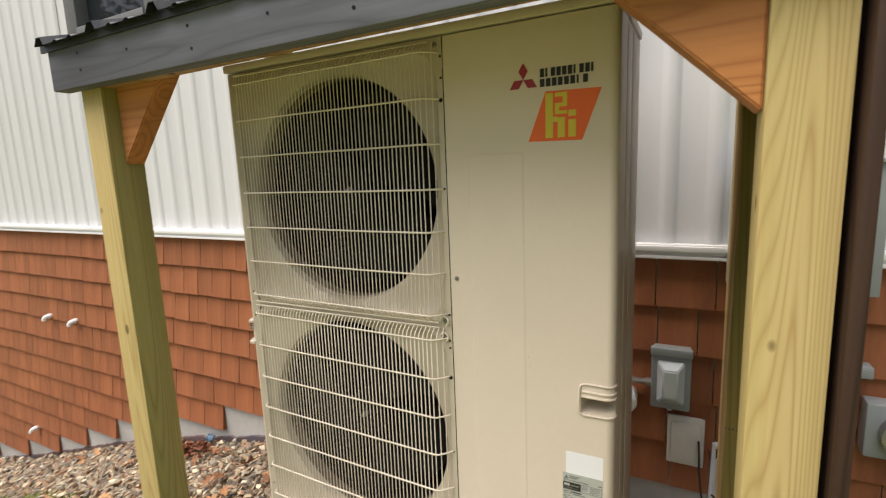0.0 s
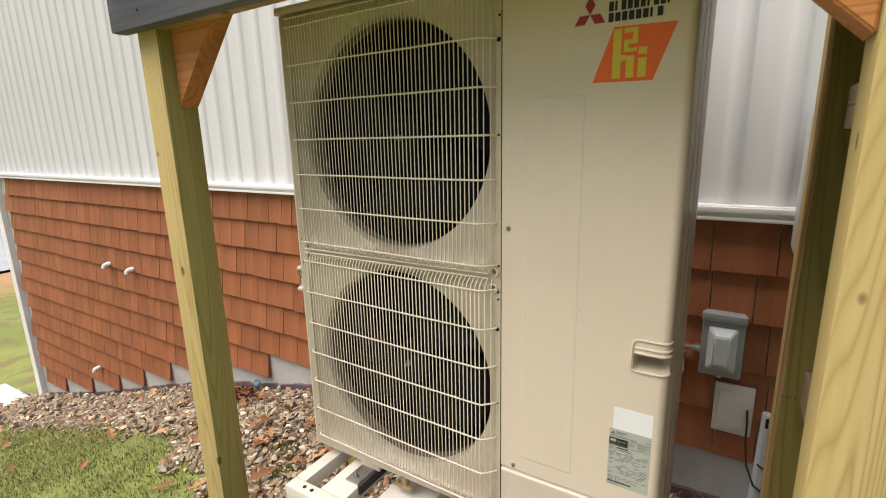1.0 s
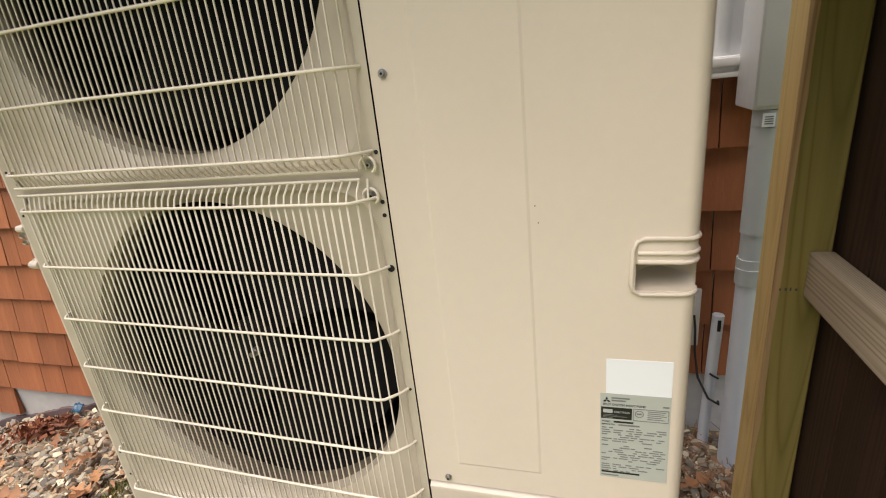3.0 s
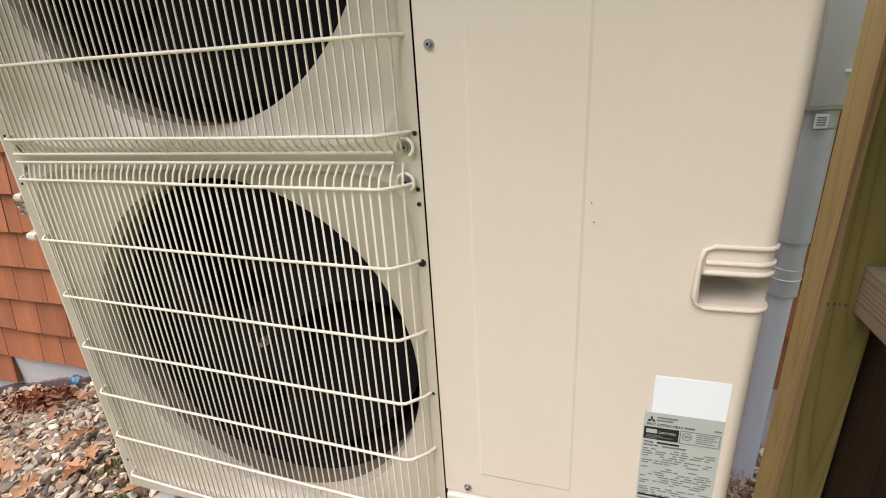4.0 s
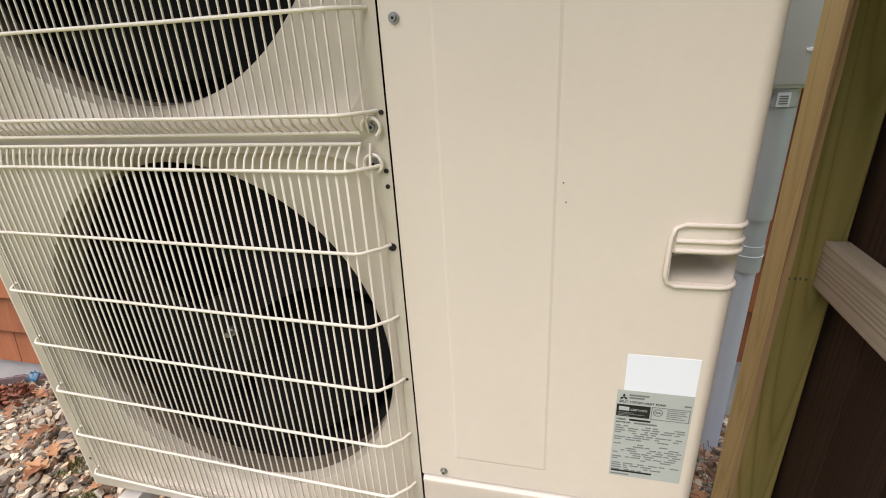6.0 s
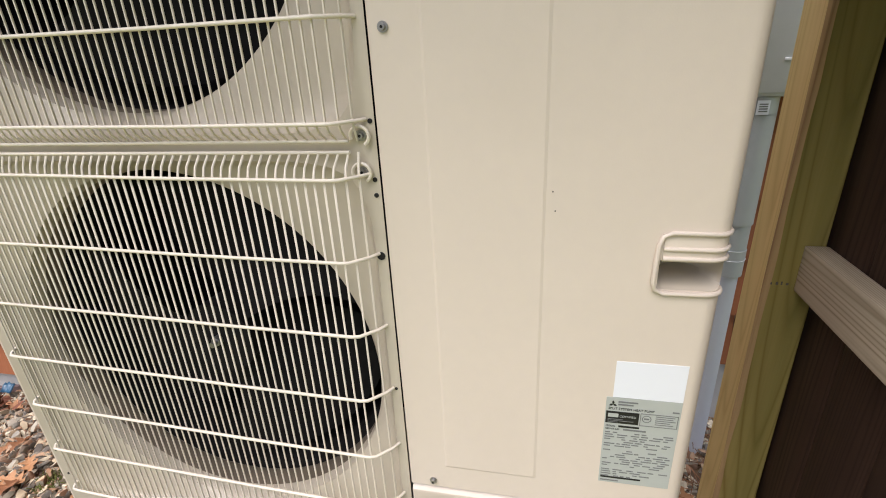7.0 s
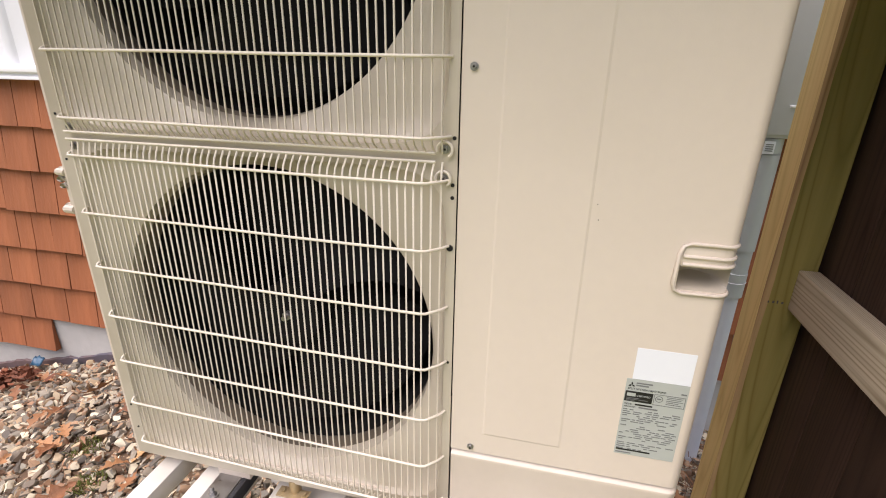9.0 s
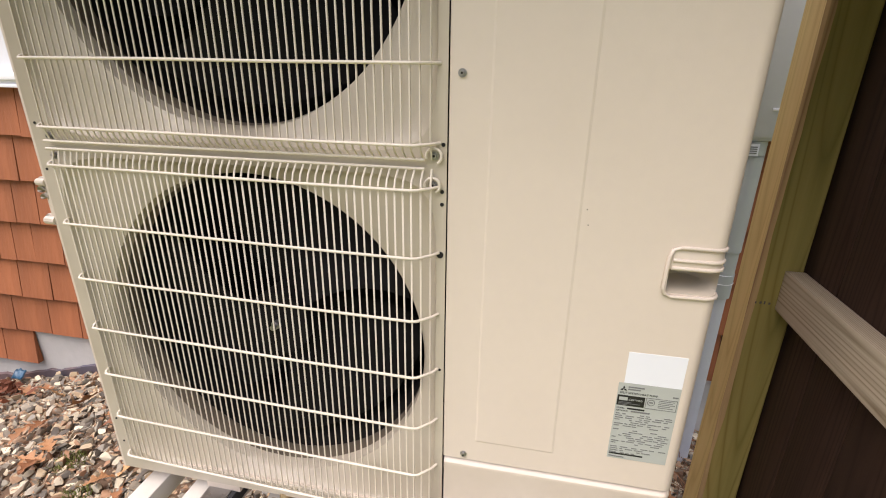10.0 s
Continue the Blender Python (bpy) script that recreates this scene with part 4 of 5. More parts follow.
def grip():
    """Moulded grip: raised rim with ridges over a scooped pocket, folded round the corner."""
    bm = bmesh.new()
    x0, x1 = 0.979, 1.052
    def fold_in(z):
        return [(1.033, -0.0016, z), (1.0405, 0.0010, z), (1.0463, 0.0058, z), (1.0497, 0.013, z), (1.0505, 0.021, z), (1.0465, 0.027, z)]

    path = fold_in(0.7005)[::-1] + [(x0 + 0.012, -0.0022, 0.7015), (x0 + 0.003, -0.0022, 0.698), (x0, -0.0022, 0.688), (x0 - 0.002, -0.0022, 0.645), (x0 + 0.001, -0.0022, 0.636),
            (x0 + 0.009, -0.0022, 0.632)] + fold_in(0.632)
    bm_tube(bm, path, 0.0027, 10)
    g = part("grip", bm, M["paint"], hp, "moulded ivory grip recess", smooth=True, angle=60)
    for z in (0.6835, 0.6725):
        bm = bmesh.new()
        bm_tube(bm, [(0.984, -0.0012, z)] + fold_in(z), 0.0026, 10)
        part("ridge", bm, M["paint"], g, smooth=True, angle=60)
    bm = bmesh.new()
    bm_box(bm, 0.984, 1.032, -0.001, 0.088, 0.669, 0.70, 0.0005)
    part("grip_plate", bm, M["paint"], g, smooth=True)
    # scoop
    bm = bmesh.new()
    rows = []
    for i in range(13):
        u = i / 12
        row = []
        for j in range(9):
            v = j / 8
            x = 0.981 + 0.069 * u
            z = 0.6335 + (0.6705 - 0.6335) * v
            e = min(1.0, v / 0.2)
            turn = R - math.sqrt(max(0.0, R * R - max(0.0, x - 1.05 + R) ** 2))
            d = turn + 0.06 * math.sin(math.pi * (0.06 + u * 0.94)) ** 0.5 * e * e * (3 - 2 * e) if 0 < i < 12 else turn
            row.append(bm.verts.new((x, d, z)))
        rows.append(row)
    for a, b in zip(rows, rows[1:]):
        for k in range(8):
            bm.faces.new((a[k], b[k], b[k + 1], a[k + 1]))
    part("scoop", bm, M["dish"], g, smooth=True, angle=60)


grip()
# grip on the other side, seen edge on
bm = bmesh.new()
for gz_, gx_, gr in ((0.728, -0.014, 0.0065), (0.7155, -0.013, 0.006), (0.7035, -0.011, 0.005), (0.662, -0.019, 0.0075)):
    bm_tube(bm, [(0.008, 0.004, gz_), (gx_ * 0.6, 0.005, gz_), (gx_, 0.014, gz_), (gx_, 0.12, gz_)], gr, 10)
bm_box(bm, -0.005, 0.004, 0.008, 0.12, 0.66, 0.73)
part("grip", bm, M["paint"], hp, "moulded ivory grip on the side", smooth=True)

# labels and marks
lab = box_part("rating_label", hp, M["label"], 0.9435, 1.0295, -0.0007, 0.0005, 0.3475, 0.4865, 0.0, "silver-grey rating label with small print")
box_part("blank_label", hp, M["paper"], 0.9505, 1.0295, -0.0005, 0.0004, 0.4868, 0.539, 0.0, "blank white sticker")


def bar(parent, m, x0, x1, z0, z1, y=-0.0012):
    return box_part("print_bar", parent, m, x0, x1, y, y + 0.0004, z0, z1)


def words(text, parent, m, x, z, size, y=-0.0011):
    c = bpy.data.curves.new("words", "FONT")
    c.body, c.size, c.extrude = text, size, 0.0001
    tmp = bpy.data.objects.new("words", c)
    scene.collection.objects.link(tmp)
    dg = bpy.context.evaluated_depsgraph_get()
    me = bpy.data.meshes.new_from_object(tmp.evaluated_get(dg))
    bpy.data.objects.remove(tmp)
    me.materials.clear()
    me.materials.append(m)
    o = new("lettering", me)
    o.parent = parent
    o.matrix_local = Matrix.Translation(Vector((x, y, z)) - ORIGIN[parent]) @ Matrix.Rotation(radians(90), 4, "X")
    ORIGIN[o] = ORIGIN[parent]


def diamonds(parent, m, cx, cz, s):
    """Three plain rhombs."""
    for a in (90, 210, 330):
        bm = bmesh.new()
        d = Vector((math.cos(radians(a)), 0, math.sin(radians(a))))
        e = Vector((-d.z, 0, d.x))
        c = Vector((cx, -0.0012, cz))
        pts = [c, c + d * s * 0.5 + e * s * 0.29, c + d * s, c + d * s * 0.5 - e * s * 0.29]
        lo = [bm.verts.new(p) for p in pts]
        hi = [bm.verts.new(p + Vector((0, 0.0005, 0))) for p in pts]
        bm.faces.new(lo)
        for k in range(4):
            bm.faces.new((lo[k], lo[(k + 1) % 4], hi[(k + 1) % 4], hi[k]))
        part("rhomb", bm, m, parent)


diamonds(lab, M["black"], 0.9515, 0.4765, 0.0052)
bar(lab, M["print"], 0.9575, 0.980, 0.4795, 0.4815)
bar(lab, M["print"], 0.9575, 0.975, 0.4755, 0.4775)
words("SPLIT SYSTEM HEAT PUMP", lab, M["black"], 0.9465, 0.4685, 0.0046)
bar(lab, M["black"], 0.9445, 0.983, 0.4475, 0.4655)
words("CERTIFIED", lab, M["label"], 0.9605, 0.4575, 0.0042, -0.0016)
bar(lab, M["label"], 0.947, 0.959, 0.457, 0.4625, -0.0016)
for k in range(3):
    bar(lab, M["print"], 0.947, 0.947 + (0.018, 0.03, 0.012)[k], 0.4535 - 0.0022 * k, 0.4541 - 0.0022 * k, -0.0016)
for a in ((0.9845, 1.0275, 0.4653, 0.466), (0.9845, 1.0275, 0.4468, 0.4475), (0.9845, 0.9852, 0.4476, 0.4652), (1.0268, 1.0275, 0.4476, 0.4652)):
    bar(lab, M["print"], *a)
bm = bmesh.new()
bmesh.ops.create_circle(bm, cap_ends=False, segments=24, radius=0.0055, matrix=Matrix.Translation((0.992, -0.0012, 0.458)) @ Matrix.Rotation(radians(90), 4, "X"))
inner = bmesh.ops.create_circle(bm, cap_ends=False, segments=24, radius=0.0044, matrix=Matrix.Translation((0.992, -0.0012, 0.458)) @ Matrix.Rotation(radians(90), 4, "X"))
bmesh.ops.bridge_loops(bm, edges=bm.edges[:])
part("ring_mark", bm, M["print"], lab)
bar(lab, M["print"], 0.989, 0.995, 0.457, 0.459)
for k in range(5):
    bar(lab, M["print"], 1.002, 1.002 + (0.022, 0.02, 0.023, 0.017, 0.021)[k], 0.4625 - 0.003 * k, 0.4633 - 0.003 * k)
bar(lab, M["print"], 1.02, 1.0275, 0.4705, 0.4725)
words("MODEL", lab, M["black"], 0.9455, 0.4415, 0.0034)
bar(lab, M["black"], 0.9605, 0.985, 0.4415, 0.444)
words("SERVICE REF.", lab, M["black"], 0.9455, 0.4370, 0.0030)
bar(lab, M["print"], 0.9665, 0.993, 0.4370, 0.4392)
rl = random.Random(4)
for k in range(21):
    z = 0.4325 - 0.00365 * k
    if k in (7, 16):
        continue
    x = 0.9455
    lim = 1.026 if k < 18 else 1.005
    while x < lim - 0.006:
        w = rl.uniform(0.004, 0.013)
        if rl.random() < 0.78:
            bar(lab, M["print"], x, min(x + w, lim), z - 0.0007, z + 0.0006)
        x += w + rl.uniform(0.0012, 0.006)
bar(lab, M["black"], 0.9455, 0.995, 0.3555, 0.3580)
bar(lab, M["print"], 0.9455, 0.968, 0.3505, 0.3522)

diamonds(hp, M["red"], 0.864, 1.330, 0.033)
for k in range(10):
    bar(hp, M["black"], 0.8985 + 0.011 * k, 0.8985 + 0.011 * k + (0.0085 if k not in (1, 6, 9) else 0.004), 1.331, 1.3475)
for k in range(8):
    bar(hp, M["black"], 0.8985 + 0.012 * k, 0.8985 + 0.012 * k + (0.0092 if k != 6 else 0.004), 1.3125, 1.328)
bm = bmesh.new()
pts = [(0.9095, 1.3035), (1.0175, 1.3005), (0.9815, 1.205), (0.8735, 1.2075)]
lo = [bm.verts.new((x, -0.0006, z)) for x, z in pts]
hi = [bm.verts.new((x, 0.0004, z)) for x, z in pts]
bm.faces.new(lo)
for k in range(4):
    bm.faces.new((lo[k], lo[(k + 1) % 4], hi[(k + 1) % 4], hi[k]))
sticker = part("orange_sticker", bm, M["orange"], hp, "slanted orange sticker with plain yellow shapes")
for a in ((0.9095, 0.9245, 1.2125, 1.299), (0.9245, 0.934, 1.243, 1.253), (0.934, 0.948, 1.2125, 1.251), (0.9285, 0.9525, 1.291, 1.299), (0.944, 0.9525, 1.279, 1.291), (0.9285, 0.9525, 1.2715, 1.279), (0.9285, 0.937, 1.264, 1.2715), (0.9285, 0.9525, 1.2575, 1.264), (0.955, 0.9695, 1.2125, 1.2455), (0.955, 0.9695, 1.252, 1.264)):
    bar(sticker, M["yellow"], *a)

# feet of the unit and the drain bracket
for x in (0.19, 0.80):
    for y in (0.01, 0.27):
        box_part("foot", hp, M["paint"], x, x + 0.075, y, y + 0.045, 0.104, ZB - 0.001, 0.003)
bm = bmesh.new()
bm_box(bm, 0.335, 0.40, -0.012, 0.012, 0.104, 0.107, 0.001)
bm_cyl(bm, (0.345, 0.0, 0.107), (0.345, 0.0, 0.111), 0.005, 8)
bm_cyl(bm, (0.39, 0.0, 0.107), (0.39, 0.0, 0.111), 0.005, 8)
bm_cyl(bm, (0.367, 0.01, 0.107), (0.367, 0.01, 0.135), 0.012, 12)
part("drain_bracket", bm, M["brass"], hp, "yellow zinc bracket under the base", smooth=True)

# ---- stand under the unit ----
st = thing("equipment_stand", (0.525, 0.1, -0.3), "off-white coated steel stand on gravel under the heat pump", "stand")
box_part("front_beam", st, M["stand"], 0.05, 0.98, -0.175, -0.132, 0.052, 0.102, 0.004)
box_part("rear_beam", st, M["stand"], 0.05, 0.98, 0.36, 0.40, 0.052, 0.102, 0.004)
for x0, x1 in ((0.05, 0.092), (0.155, 0.25), (0.788, 0.862), (0.942, 0.98)):
    box_part("side_rail", st, M["stand"], x0, x1, -0.1315, 0.3595, 0.056, 0.1015, 0.003)
for x in (0.052, 0.93):
    for y in (-0.172, 0.355):
        bm = bmesh.new()
        vs = bm_box(bm, x, x + 0.045, y, y + 0.04, -0.34, 0.0515, 0.003)
        part("leg", bm, M["stand"], st, smooth=True)
for x in (0.30,):
    bm = bmesh.new()
    bm_box(bm, x, x + 0.16, -0.10, 0.30, 0.0, 0.075, 0.02)
    part("drain_pan", bm, M["stand"], st, "pale pan under the unit", smooth=True)
for x in (0.195, 0.805):
    for y in (-0.012,):
        bm = bmesh.new()
        bm_box(bm, x, x + 0.05, y - 0.055, y + 0.03, 0.1022, 0.1065, 0.0015)
        bm_box(bm, x + 0.044, x + 0.05, y - 0.055, y + 0.03, 0.0725, 0.102, 0.001)
        b_ = part("clamp_plate", bm, M["steel"], st, "zinc clamp plate", smooth=True)
        bm = bmesh.new()
        bm_cyl(bm, (x + 0.022, y - 0.03, 0.1065), (x + 0.022, y - 0.03, 0.109), 0.011, 16)
        bm_cyl(bm, (x + 0.022, y - 0.03, 0.109), (x + 0.022, y - 0.03, 0.117), 0.007, 6)
        bm_cyl(bm, (x + 0.022, y - 0.03, 0.117), (x + 0.022, y - 0.03, 0.128), 0.004, 10)
        part("bolt", bm, M["steel"], b_, smooth=True)
        box_part("rubber_pad", st, M["rubber"], x + 0.052, x + 0.062, y - 0.06, y + 0.08, 0.075, 0.106, 0.002)
for x in (0.11, 0.14):
    bm = bmesh.new()
    bm_cyl(bm, (x, -0.152, 0.1015), (x, -0.152, 0.1035), 0.006, 12)
    part("plug", bm, M["hole"], st)

# ---- crushed stone ----
def icosa(n):
    bm = bmesh.new()
    bmesh.ops.create_icosphere(bm, subdivisions=n, radius=1.0)
    vs = np.array([v.co[:] for v in bm.verts])
    fs = np.array([[v.index for v in f.verts] for f in bm.faces])
    bm.free()
    return vs, fs


IV, IF = icosa(1)
IV2, IF2 = icosa(2)
rg = np.random.default_rng(5)
shapes = []
for k in range(18):
    v = IV2.copy()
    # cut a few flat faces on each stone
    for c in range(13):
        n = rg.normal(size=3)
        n /= np.linalg.norm(n)
        d = rg.uniform(0.34, 0.70)
        h = v @ n
        v = v - np.outer(np.maximum(h - d, 0), n)
    v *= np.array([1.0, rg.uniform(0.55, 0.95), rg.uniform(0.35, 0.7)]) * 1.4
    shapes.append(v)
small = [sh_[:len(IV)] for sh_ in shapes]


def scatter_stones(name, areas, label):
    V, F = [], []
    o = 0
    for x0, x1, y0, y1, count, smin, smax in areas:
        for _ in range(count):
            x, y = rg.uniform(x0, x1), rg.uniform(y0, y1)
            if y < gravel_edge(x) - 0.12 * rg.random() ** 3 or y > WY - 0.005:
                continue
            s = smin + (smax - smin) * rg.random() ** 1.8
            a, t1, t2 = rg.uniform(0, 6.28), rg.normal() * 0.35, rg.normal() * 0.35
            m = np.array(Euler((t1, t2, a)).to_matrix())
            fine = s > 0.010 and x > -1.7
            v = ((shapes if fine else small)[rg.integers(len(shapes))] * s) @ m.T
            z = gz(x, y) + 0.008 + s * rg.uniform(0.0, 0.9)
            V.append(v + np.array([x, min(y, WY - s * 0.6), z]))
            F.append((IF2 if fine else IF) + o)
            o += len(v)
    me = bpy.data.meshes.new(name)
    me.from_pydata(np.concatenate(V).tolist(), [], np.concatenate(F).tolist())
    me.materials.append(M["stone"])
    me.shade_smooth()
    me.set_sharp_from_angle(angle=radians(24))
    tagged(new(name, me), label, "gravel", kind="stuff")


scatter_stones("gravel", [(-1.3, 0.4, -0.4, 0.87, 5000, 0.004, 0.011), (1.0, 1.45, 0.1, 0.87, 1500, 0.004, 0.010), (-1.75, 0.5, -0.5, 0.87, 15500, 0.0085, 0.026), (0.9, 1.5, -0.1, 0.87, 2600, 0.008, 0.021), (0.5, 0.9, -0.5, 0.87, 500, 0.011, 0.03),
                          (-4.0, -1.7, 0.1, 0.87, 4500, 0.011, 0.034), (-6.2, -4.0, 0.1, 0.87, 1600, 0.018, 0.05)], "multicoloured crushed stone bed along the foundation")

# pine litter in the stones beside the pipe
bm = bmesh.new()
for k in range(260):
    x, y = rg.uniform(1.02, 1.4), rg.uniform(0.25, 0.85)
    z = gz(x, y) + 0.045 + rg.uniform(0, 0.02)
    a, l = rg.uniform(0, 6.28), rg.uniform(0.03, 0.08)
    d = Vector((math.cos(a) * l, math.sin(a) * l, rg.uniform(-0.01, 0.012)))
    bm_tube(bm, [Vector((x, y, z)) - d / 2, Vector((x, y, z)) + d / 2], 0.0011, 3)
solid("pine_needles", bm, M["needle"], "rusty pine needle litter on the stones", "litter", kind="stuff")

# rusty leaf litter heaped against the foundation
bm = bmesh.new()
for k in range(420):
    x, y = -1.56 + rg.normal() * 0.13, 0.76 - abs(rg.normal()) * 0.07
    if y < 0.55:
        continue
    z = gz(x, y) + 0.045 + 0.035 * rg.random()
    u = Vector(rg.normal(size=3)) * 0.012
    w = Vector(rg.normal(size=3)) * 0.008
    p = Vector((x, y, z))
    bm.faces.new([bm.verts.new(p - u), bm.verts.new(p + w), bm.verts.new(p + u), bm.verts.new(p - w * 0.6)])
solid("leaf_litter", bm, M["litter"], "rusty crumbled leaf litter heaped by the foundation", "litter", kind="stuff")

# blue plastic scrap by the foundation
bm = bmesh.new()
rows_ = []
for i in range(8):
    rows_.append([bm.verts.new((-1.495 + 0.008 * i, 0.838 - 0.012 * j + 0.006 * noise.noise(Vector((i * 0.7, j * 0.6, 1))), gz(-1.44, 0.83) + 0.082 - 0.009 * j + 0.012 * noise.noise(Vector((i * 0.5, j * 0.5, 4))))) for j in range(4)])
for a, b in zip(rows_, rows_[1:]):
    for k in range(3):
        bm.faces.new((a[k], a[k + 1], b[k + 1], b[k]))
sc_ = solid("plastic_scrap", bm, M["blue"], "crumpled scrap of blue plastic by the foundation", "scrap", at=(-1.44, 0.83, gz(-1.44, 0.83) + 0.04), smooth=True)
sc_.modifiers.new("thickness", "SOLIDIFY").thickness = 0.002

# grass blades
V, F = [], []
o = 0
for x0, x1, y0, y1, count, hmin, hmax in ((-2.6, -0.2, -1.0, 0.42, 30000, 0.012, 0.034), (-5.5, -2.6, -1.2, 0.45, 22000, 0.015, 0.045)):
    for _ in range(count):
        x, y = rg.uniform(x0, x1), rg.uniform(y0, y1)
        if y > gravel_edge(x) + 0.05 * rg.normal():
            continue
        if noise.noise(Vector((x * 2.2, y * 2.2, 5))) + 0.35 * rg.normal() < -0.35:
            continue
        bare = 0.55 - (gravel_edge(x) - y) * 1.6 + 0.9 * noise.noise(Vector((x * 3.1, y * 3.1, 8)))
        if x > -1.9 and rg.uniform(0, 1) < bare:
            continue
        h, a, l = rg.uniform(hmin, hmax), rg.uniform(0, 6.28), rg.uniform(0.2, 1.1)
        w = 0.0022
        c, s = math.cos(a), math.sin(a)
        z = gz(x, y)
        V += [(x - s * w, y + c * w, z), (x + s * w, y - c * w, z), (x + c * h * l * 0.4 + s * w * .7, y + s * h * l * 0.4 - c * w * .7, z + h * 0.6), (x + c * h * l * 0.4 - s * w * .7, y + s * h * l * 0.4 + c * w * .7, z + h * 0.6), (x + c * h * l, y + s * h * l, z + h * (1 - 0.3 * l))]
        F += [(o, o + 1, o + 2, o + 3), (o + 3, o + 2, o + 4)]
        o += 5
me = bpy.data.meshes.new("grass")
me.from_pydata(V, [], F)
me.materials.append(M["grass"])
tagged(new("grass", me), "short green grass with thin brownish patches", "grass", kind="stuff")


# fallen oak leaves
def oak_leaf_mesh(seed):
    r = random.Random(seed)
    n = 36
    half = []
    for i in range(n + 1):
        u = i / n
        w = 0.26 * math.sin(math.pi * min(1, u * 0.95 + 0.05)) ** 0.8 * (0.66 + 0.34 * math.cos(u * 6.2 * math.pi + 0.6))
        half.append((u, max(0.008, w * r.uniform(0.95, 1.05))))
    bm = bmesh.new()
    mid, lft, rgt = [], [], []
    for u, w in half:
        curl = 0.10 * math.sin(u * 3 + seed)
        mid.append(bm.verts.new((u - 0.5, 0, curl)))
        lft.append(bm.verts.new((u - 0.5 + 0.05, w, curl + w * 0.5 + 0.012 * r.uniform(-1, 1))))
        rgt.append(bm.verts.new((u - 0.5 + 0.05, -w, curl + w * 0.35 + 0.012 * r.uniform(-1, 1))))
    for k in range(n):
        bm.faces.new((mid[k], mid[k + 1], lft[k + 1], lft[k]))
        bm.faces.new((mid[k + 1], mid[k], rgt[k], rgt[k + 1]))
    bm_tube(bm, [(-0.5, 0, 0.10 * math.sin(seed)), (-0.72, 0.03, 0.02)], 0.012, 4)
    return to_mesh("oak_leaf", bm, M["leaf"], True, 60)


leaf_meshes = [oak_leaf_mesh(k) for k in range(5)]
spots = [(-1.56, 0.24), (-2.03, 0.17), (-0.77, 0.0), (-2.31, -0.24), (-0.91, -0.08), (-0.75, 0.3), (-0.94, 0.42), (-0.69, 0.57), (-0.78, 0.33), (-0.43, 0.38), (-0.47, 0.29), (-0.30, 0.16), (-0.1, 0.1), (0.14, -0.05), (0.16, 0.02), (0.13, 0.10),
         (-1.3, 0.6), (-1.9, 0.55), (-2.6, 0.6), (-3.3, -0.2), (-1.2, -0.35), (-1.7, -0.1), (-2.8, -0.5), (1.22, 0.62), (1.25, 0.5), (-0.2, 0.5), (-0.55, 0.15)]
lr = random.Random(9)
spots += [(lr.uniform(-1.5, 0.05), lr.uniform(0.15, 0.8)) for _ in range(20)] + [(lr.uniform(-4.5, -1.5), lr.uniform(-0.6, 0.8)) for _ in range(12)]
for k, (x, y) in enumerate(spots):
    lf = new("oak_leaf", leaf_meshes[k % 5])
    on_stone = y > gravel_edge(x)
    lf.matrix_world = Matrix.Translation((x, y, gz(x, y) + (0.05 if on_stone else 0.035))) @ Euler((rg.normal() * 0.25, rg.normal() * 0.25, rg.uniform(0, 6.28))).to_matrix().to_4x4() @ Matrix.Scale(rg.uniform(0.08, 0.13), 4)
    tagged(lf, "dry curled brown oak leaf lying on " + ("stones" if on_stone else "grass"), "leaf", "fallen leaves")

# moss tufts among the stones
for x, y in ((-0.66, 0.36), (-0.52, 0.24)):
    bm = bmesh.new()
    for _ in range(160):
        a, r = rg.uniform(0, 6.28), 0.05 * rg.random() ** 0.5
        px, py = x + r * math.cos(a), y + r * math.sin(a)
        h = rg.uniform(0.006, 0.016)
        bm_tube(bm, [(px, py, gz(x, y) + 0.02), (px + rg.normal() * 0.008, py + rg.normal() * 0.008, gz(x, y) + 0.025 + h)], 0.0012, 3)
    solid("moss_tuft", bm, M["moss"], "small green moss tuft among the stones", "moss", "moss tufts", at=(x, y, gz(x, y)))

# ---- far shore ----
V, F = [], []
o = 0
for _ in range(1500):
    y = rg.uniform(-60, 160)
    x = -118 - rg.random() * 14
    top = 9 + 5 * noise.noise(Vector((y * 0.09, 1, 2)))
    z = -2.5 + (rg.random() ** 0.7) * top
    s = rg.uniform(0.8, 2.2)
    v = IV * s * np.array([1, 1, 0.8]) + rg.normal(size=IV.shape) * 0.3 * s
    V.append(v + np.array([x, y, z]))
    F.append(IF + o)
    o += len(IV)
me = bpy.data.meshes.new("far_woods")
me.from_pydata(np.concatenate(V).tolist(), [], np.concatenate(F).tolist())
me.materials.append(M["far_leaf"])
tagged(new("far_woods", me), "dark autumn woods on the far shore of the lake", "woods", kind="stuff")



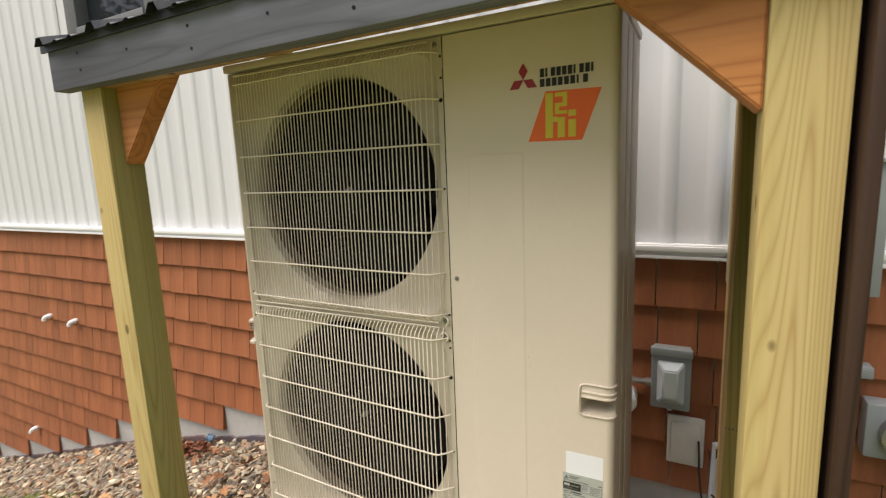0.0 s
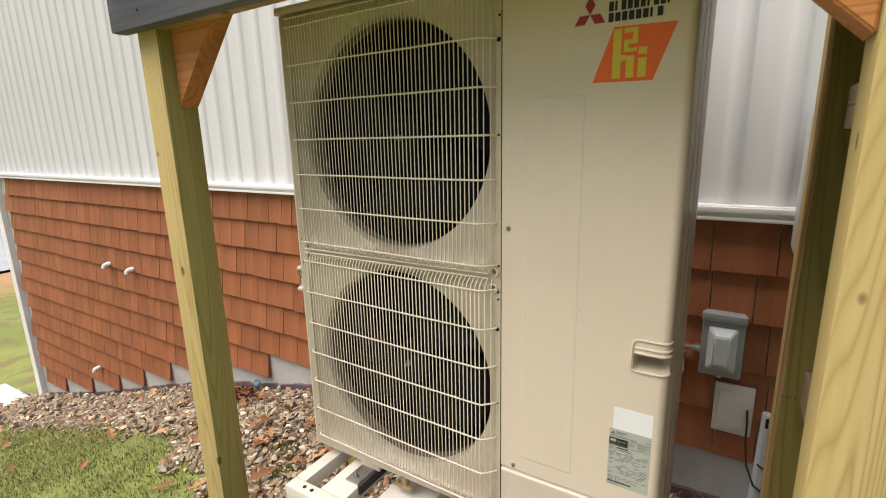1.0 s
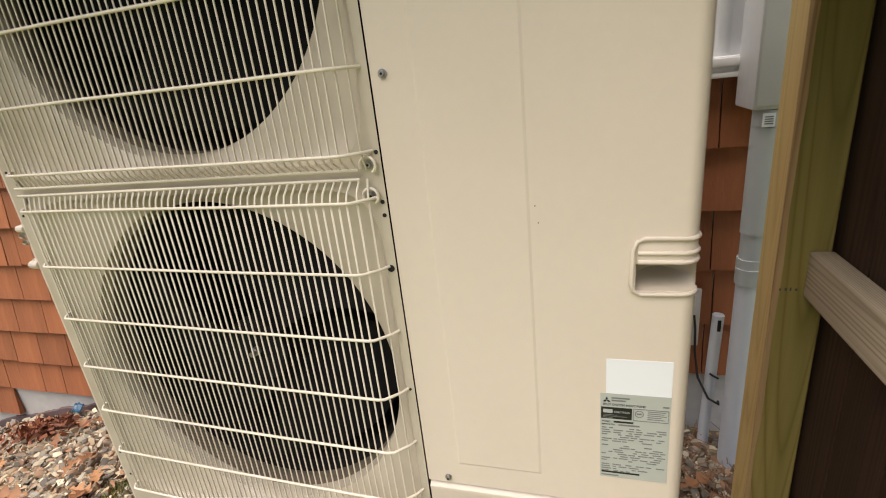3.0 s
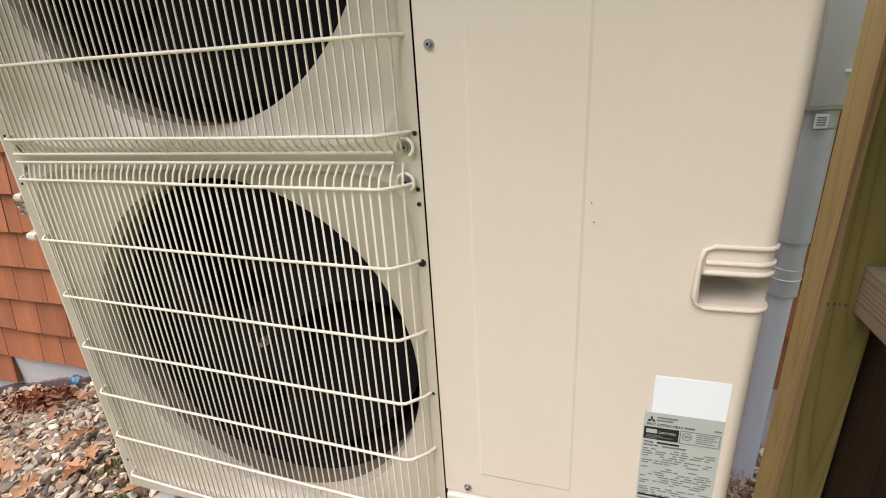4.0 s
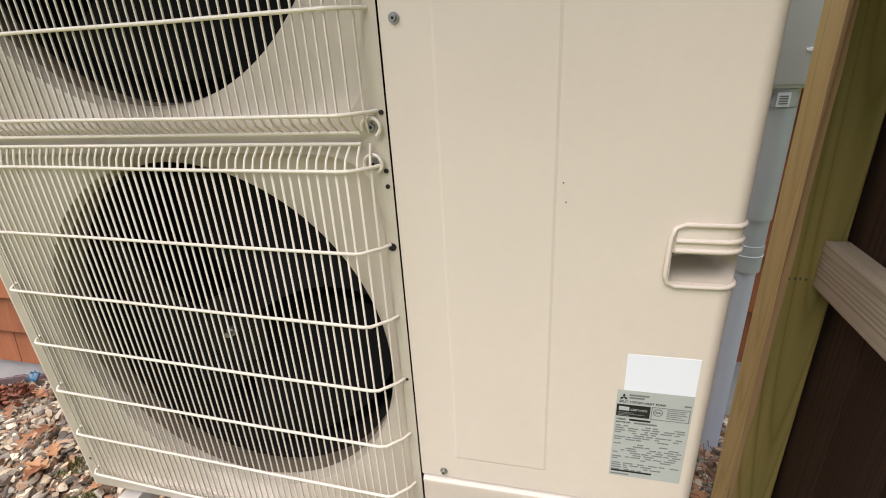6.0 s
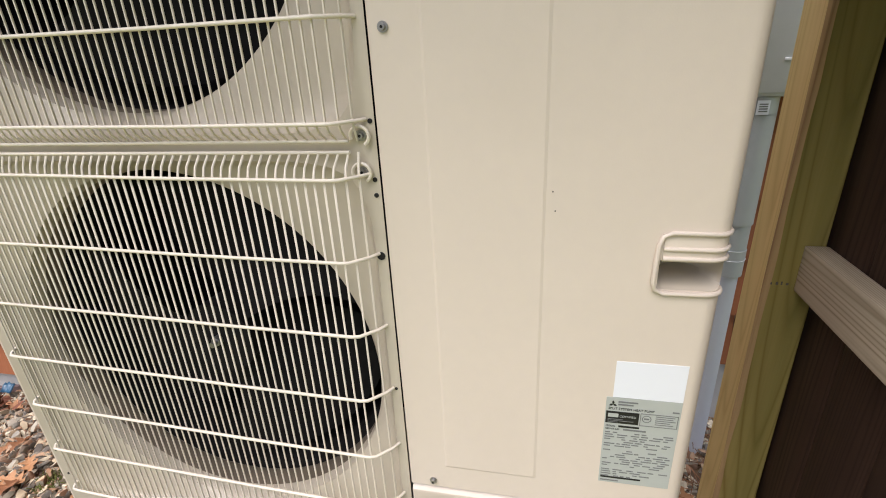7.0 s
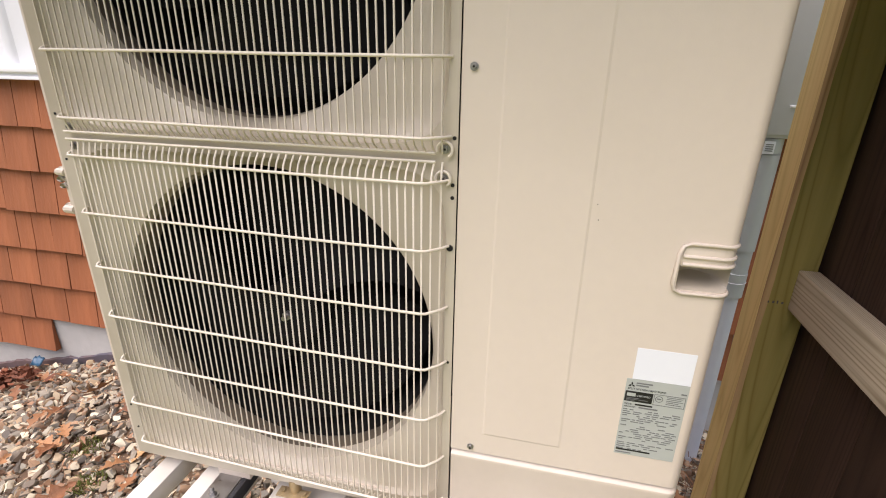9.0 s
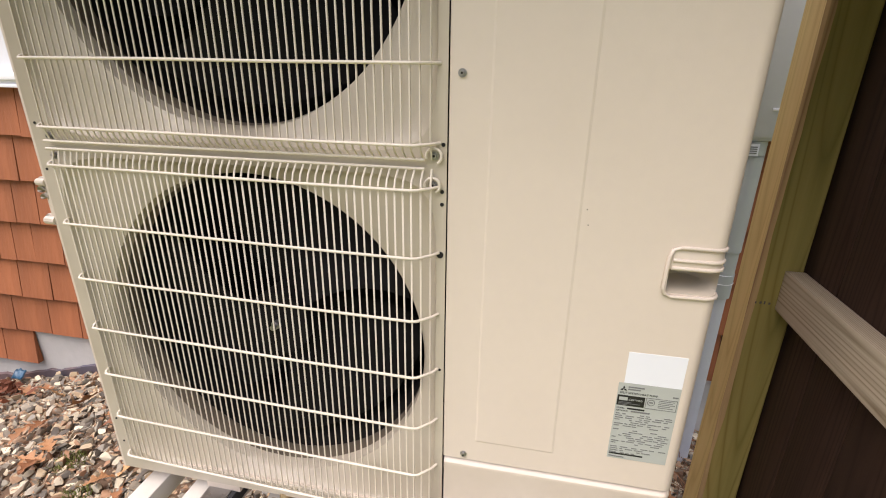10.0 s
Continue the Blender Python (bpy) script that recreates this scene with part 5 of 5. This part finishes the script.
# ---- bare trees behind, mirrored in the window ----
def bare_tree(x, y, height, seed):
    r = random.Random(seed)
    z0 = gz(x, y)
    t = thing("bare_tree", (x, y, z0), "tall leafless autumn tree standing on the lawn", "tree", "trees on the lawn")
    bm = bmesh.new()
    tips = []

    def limb(p, d, length, rad, depth):
        pts = [p]
        for k in range(4):
            d = (d + Vector((r.gauss(0, 0.12), r.gauss(0, 0.12), r.gauss(0.03, 0.08)))).normalized()
            pts.append(pts[-1] + d * length / 4)
        for k in range(4):
            bm_cyl(bm, pts[k], pts[k + 1], rad * (1 - 0.16 * k), 6 if depth < 2 else 4, rad * (1 - 0.16 * (k + 1)))
        if depth < 4:
            for _ in range(3 if depth else 7):
                q = pts[r.randint(2, 4)] if depth else pts[r.randint(1, 4)]
                a = r.uniform(0, 6.28)
                nd = (d * 0.6 + Vector((math.cos(a), math.sin(a), r.uniform(0.0, 0.6))) * 0.8).normalized()
                limb(q, nd, length * r.uniform(0.45, 0.65), rad * 0.45, depth + 1)
        else:
            tips.append(pts[-1])

    limb(Vector((x, y, z0 - 0.1)), Vector((0, 0, 1)), height * 0.6, height * 0.018, 0)
    part("trunk", bm, M["bark"], t, smooth=True)
    V, F = [], []
    rr = np.random.default_rng(seed)
    for p in tips:
        for _ in range(4):
            c = np.array(p[:]) + rr.normal(size=3) * 0.35
            u, w = rr.normal(size=3) * 0.09, rr.normal(size=3) * 0.09
            o = len(V)
            V += [tuple(c - u), tuple(c + w), tuple(c + u), tuple(c - w)]
            F.append((o, o + 1, o + 2, o + 3))
    me = bpy.data.meshes.new("crown")
    me.from_pydata([(a - x, b - y, c - z0) for a, b, c in V], [], F)
    me.materials.append(M["far_leaf"])
    c_ = new("crown", me)
    c_.parent = t


bare_tree(-18.0, -9.5, 15.0, 3)
bare_tree(-15.5, -11.0, 14.0, 8)
bare_tree(-22.0, -10.0, 17.0, 12)

# ---- shingles as single pieces ----
for me, at in SHINGLES:
    s_ = new("shingle", me)
    s_.location = Vector(at) - Vector((0, WY, 0))
    s_.parent = wall_sh
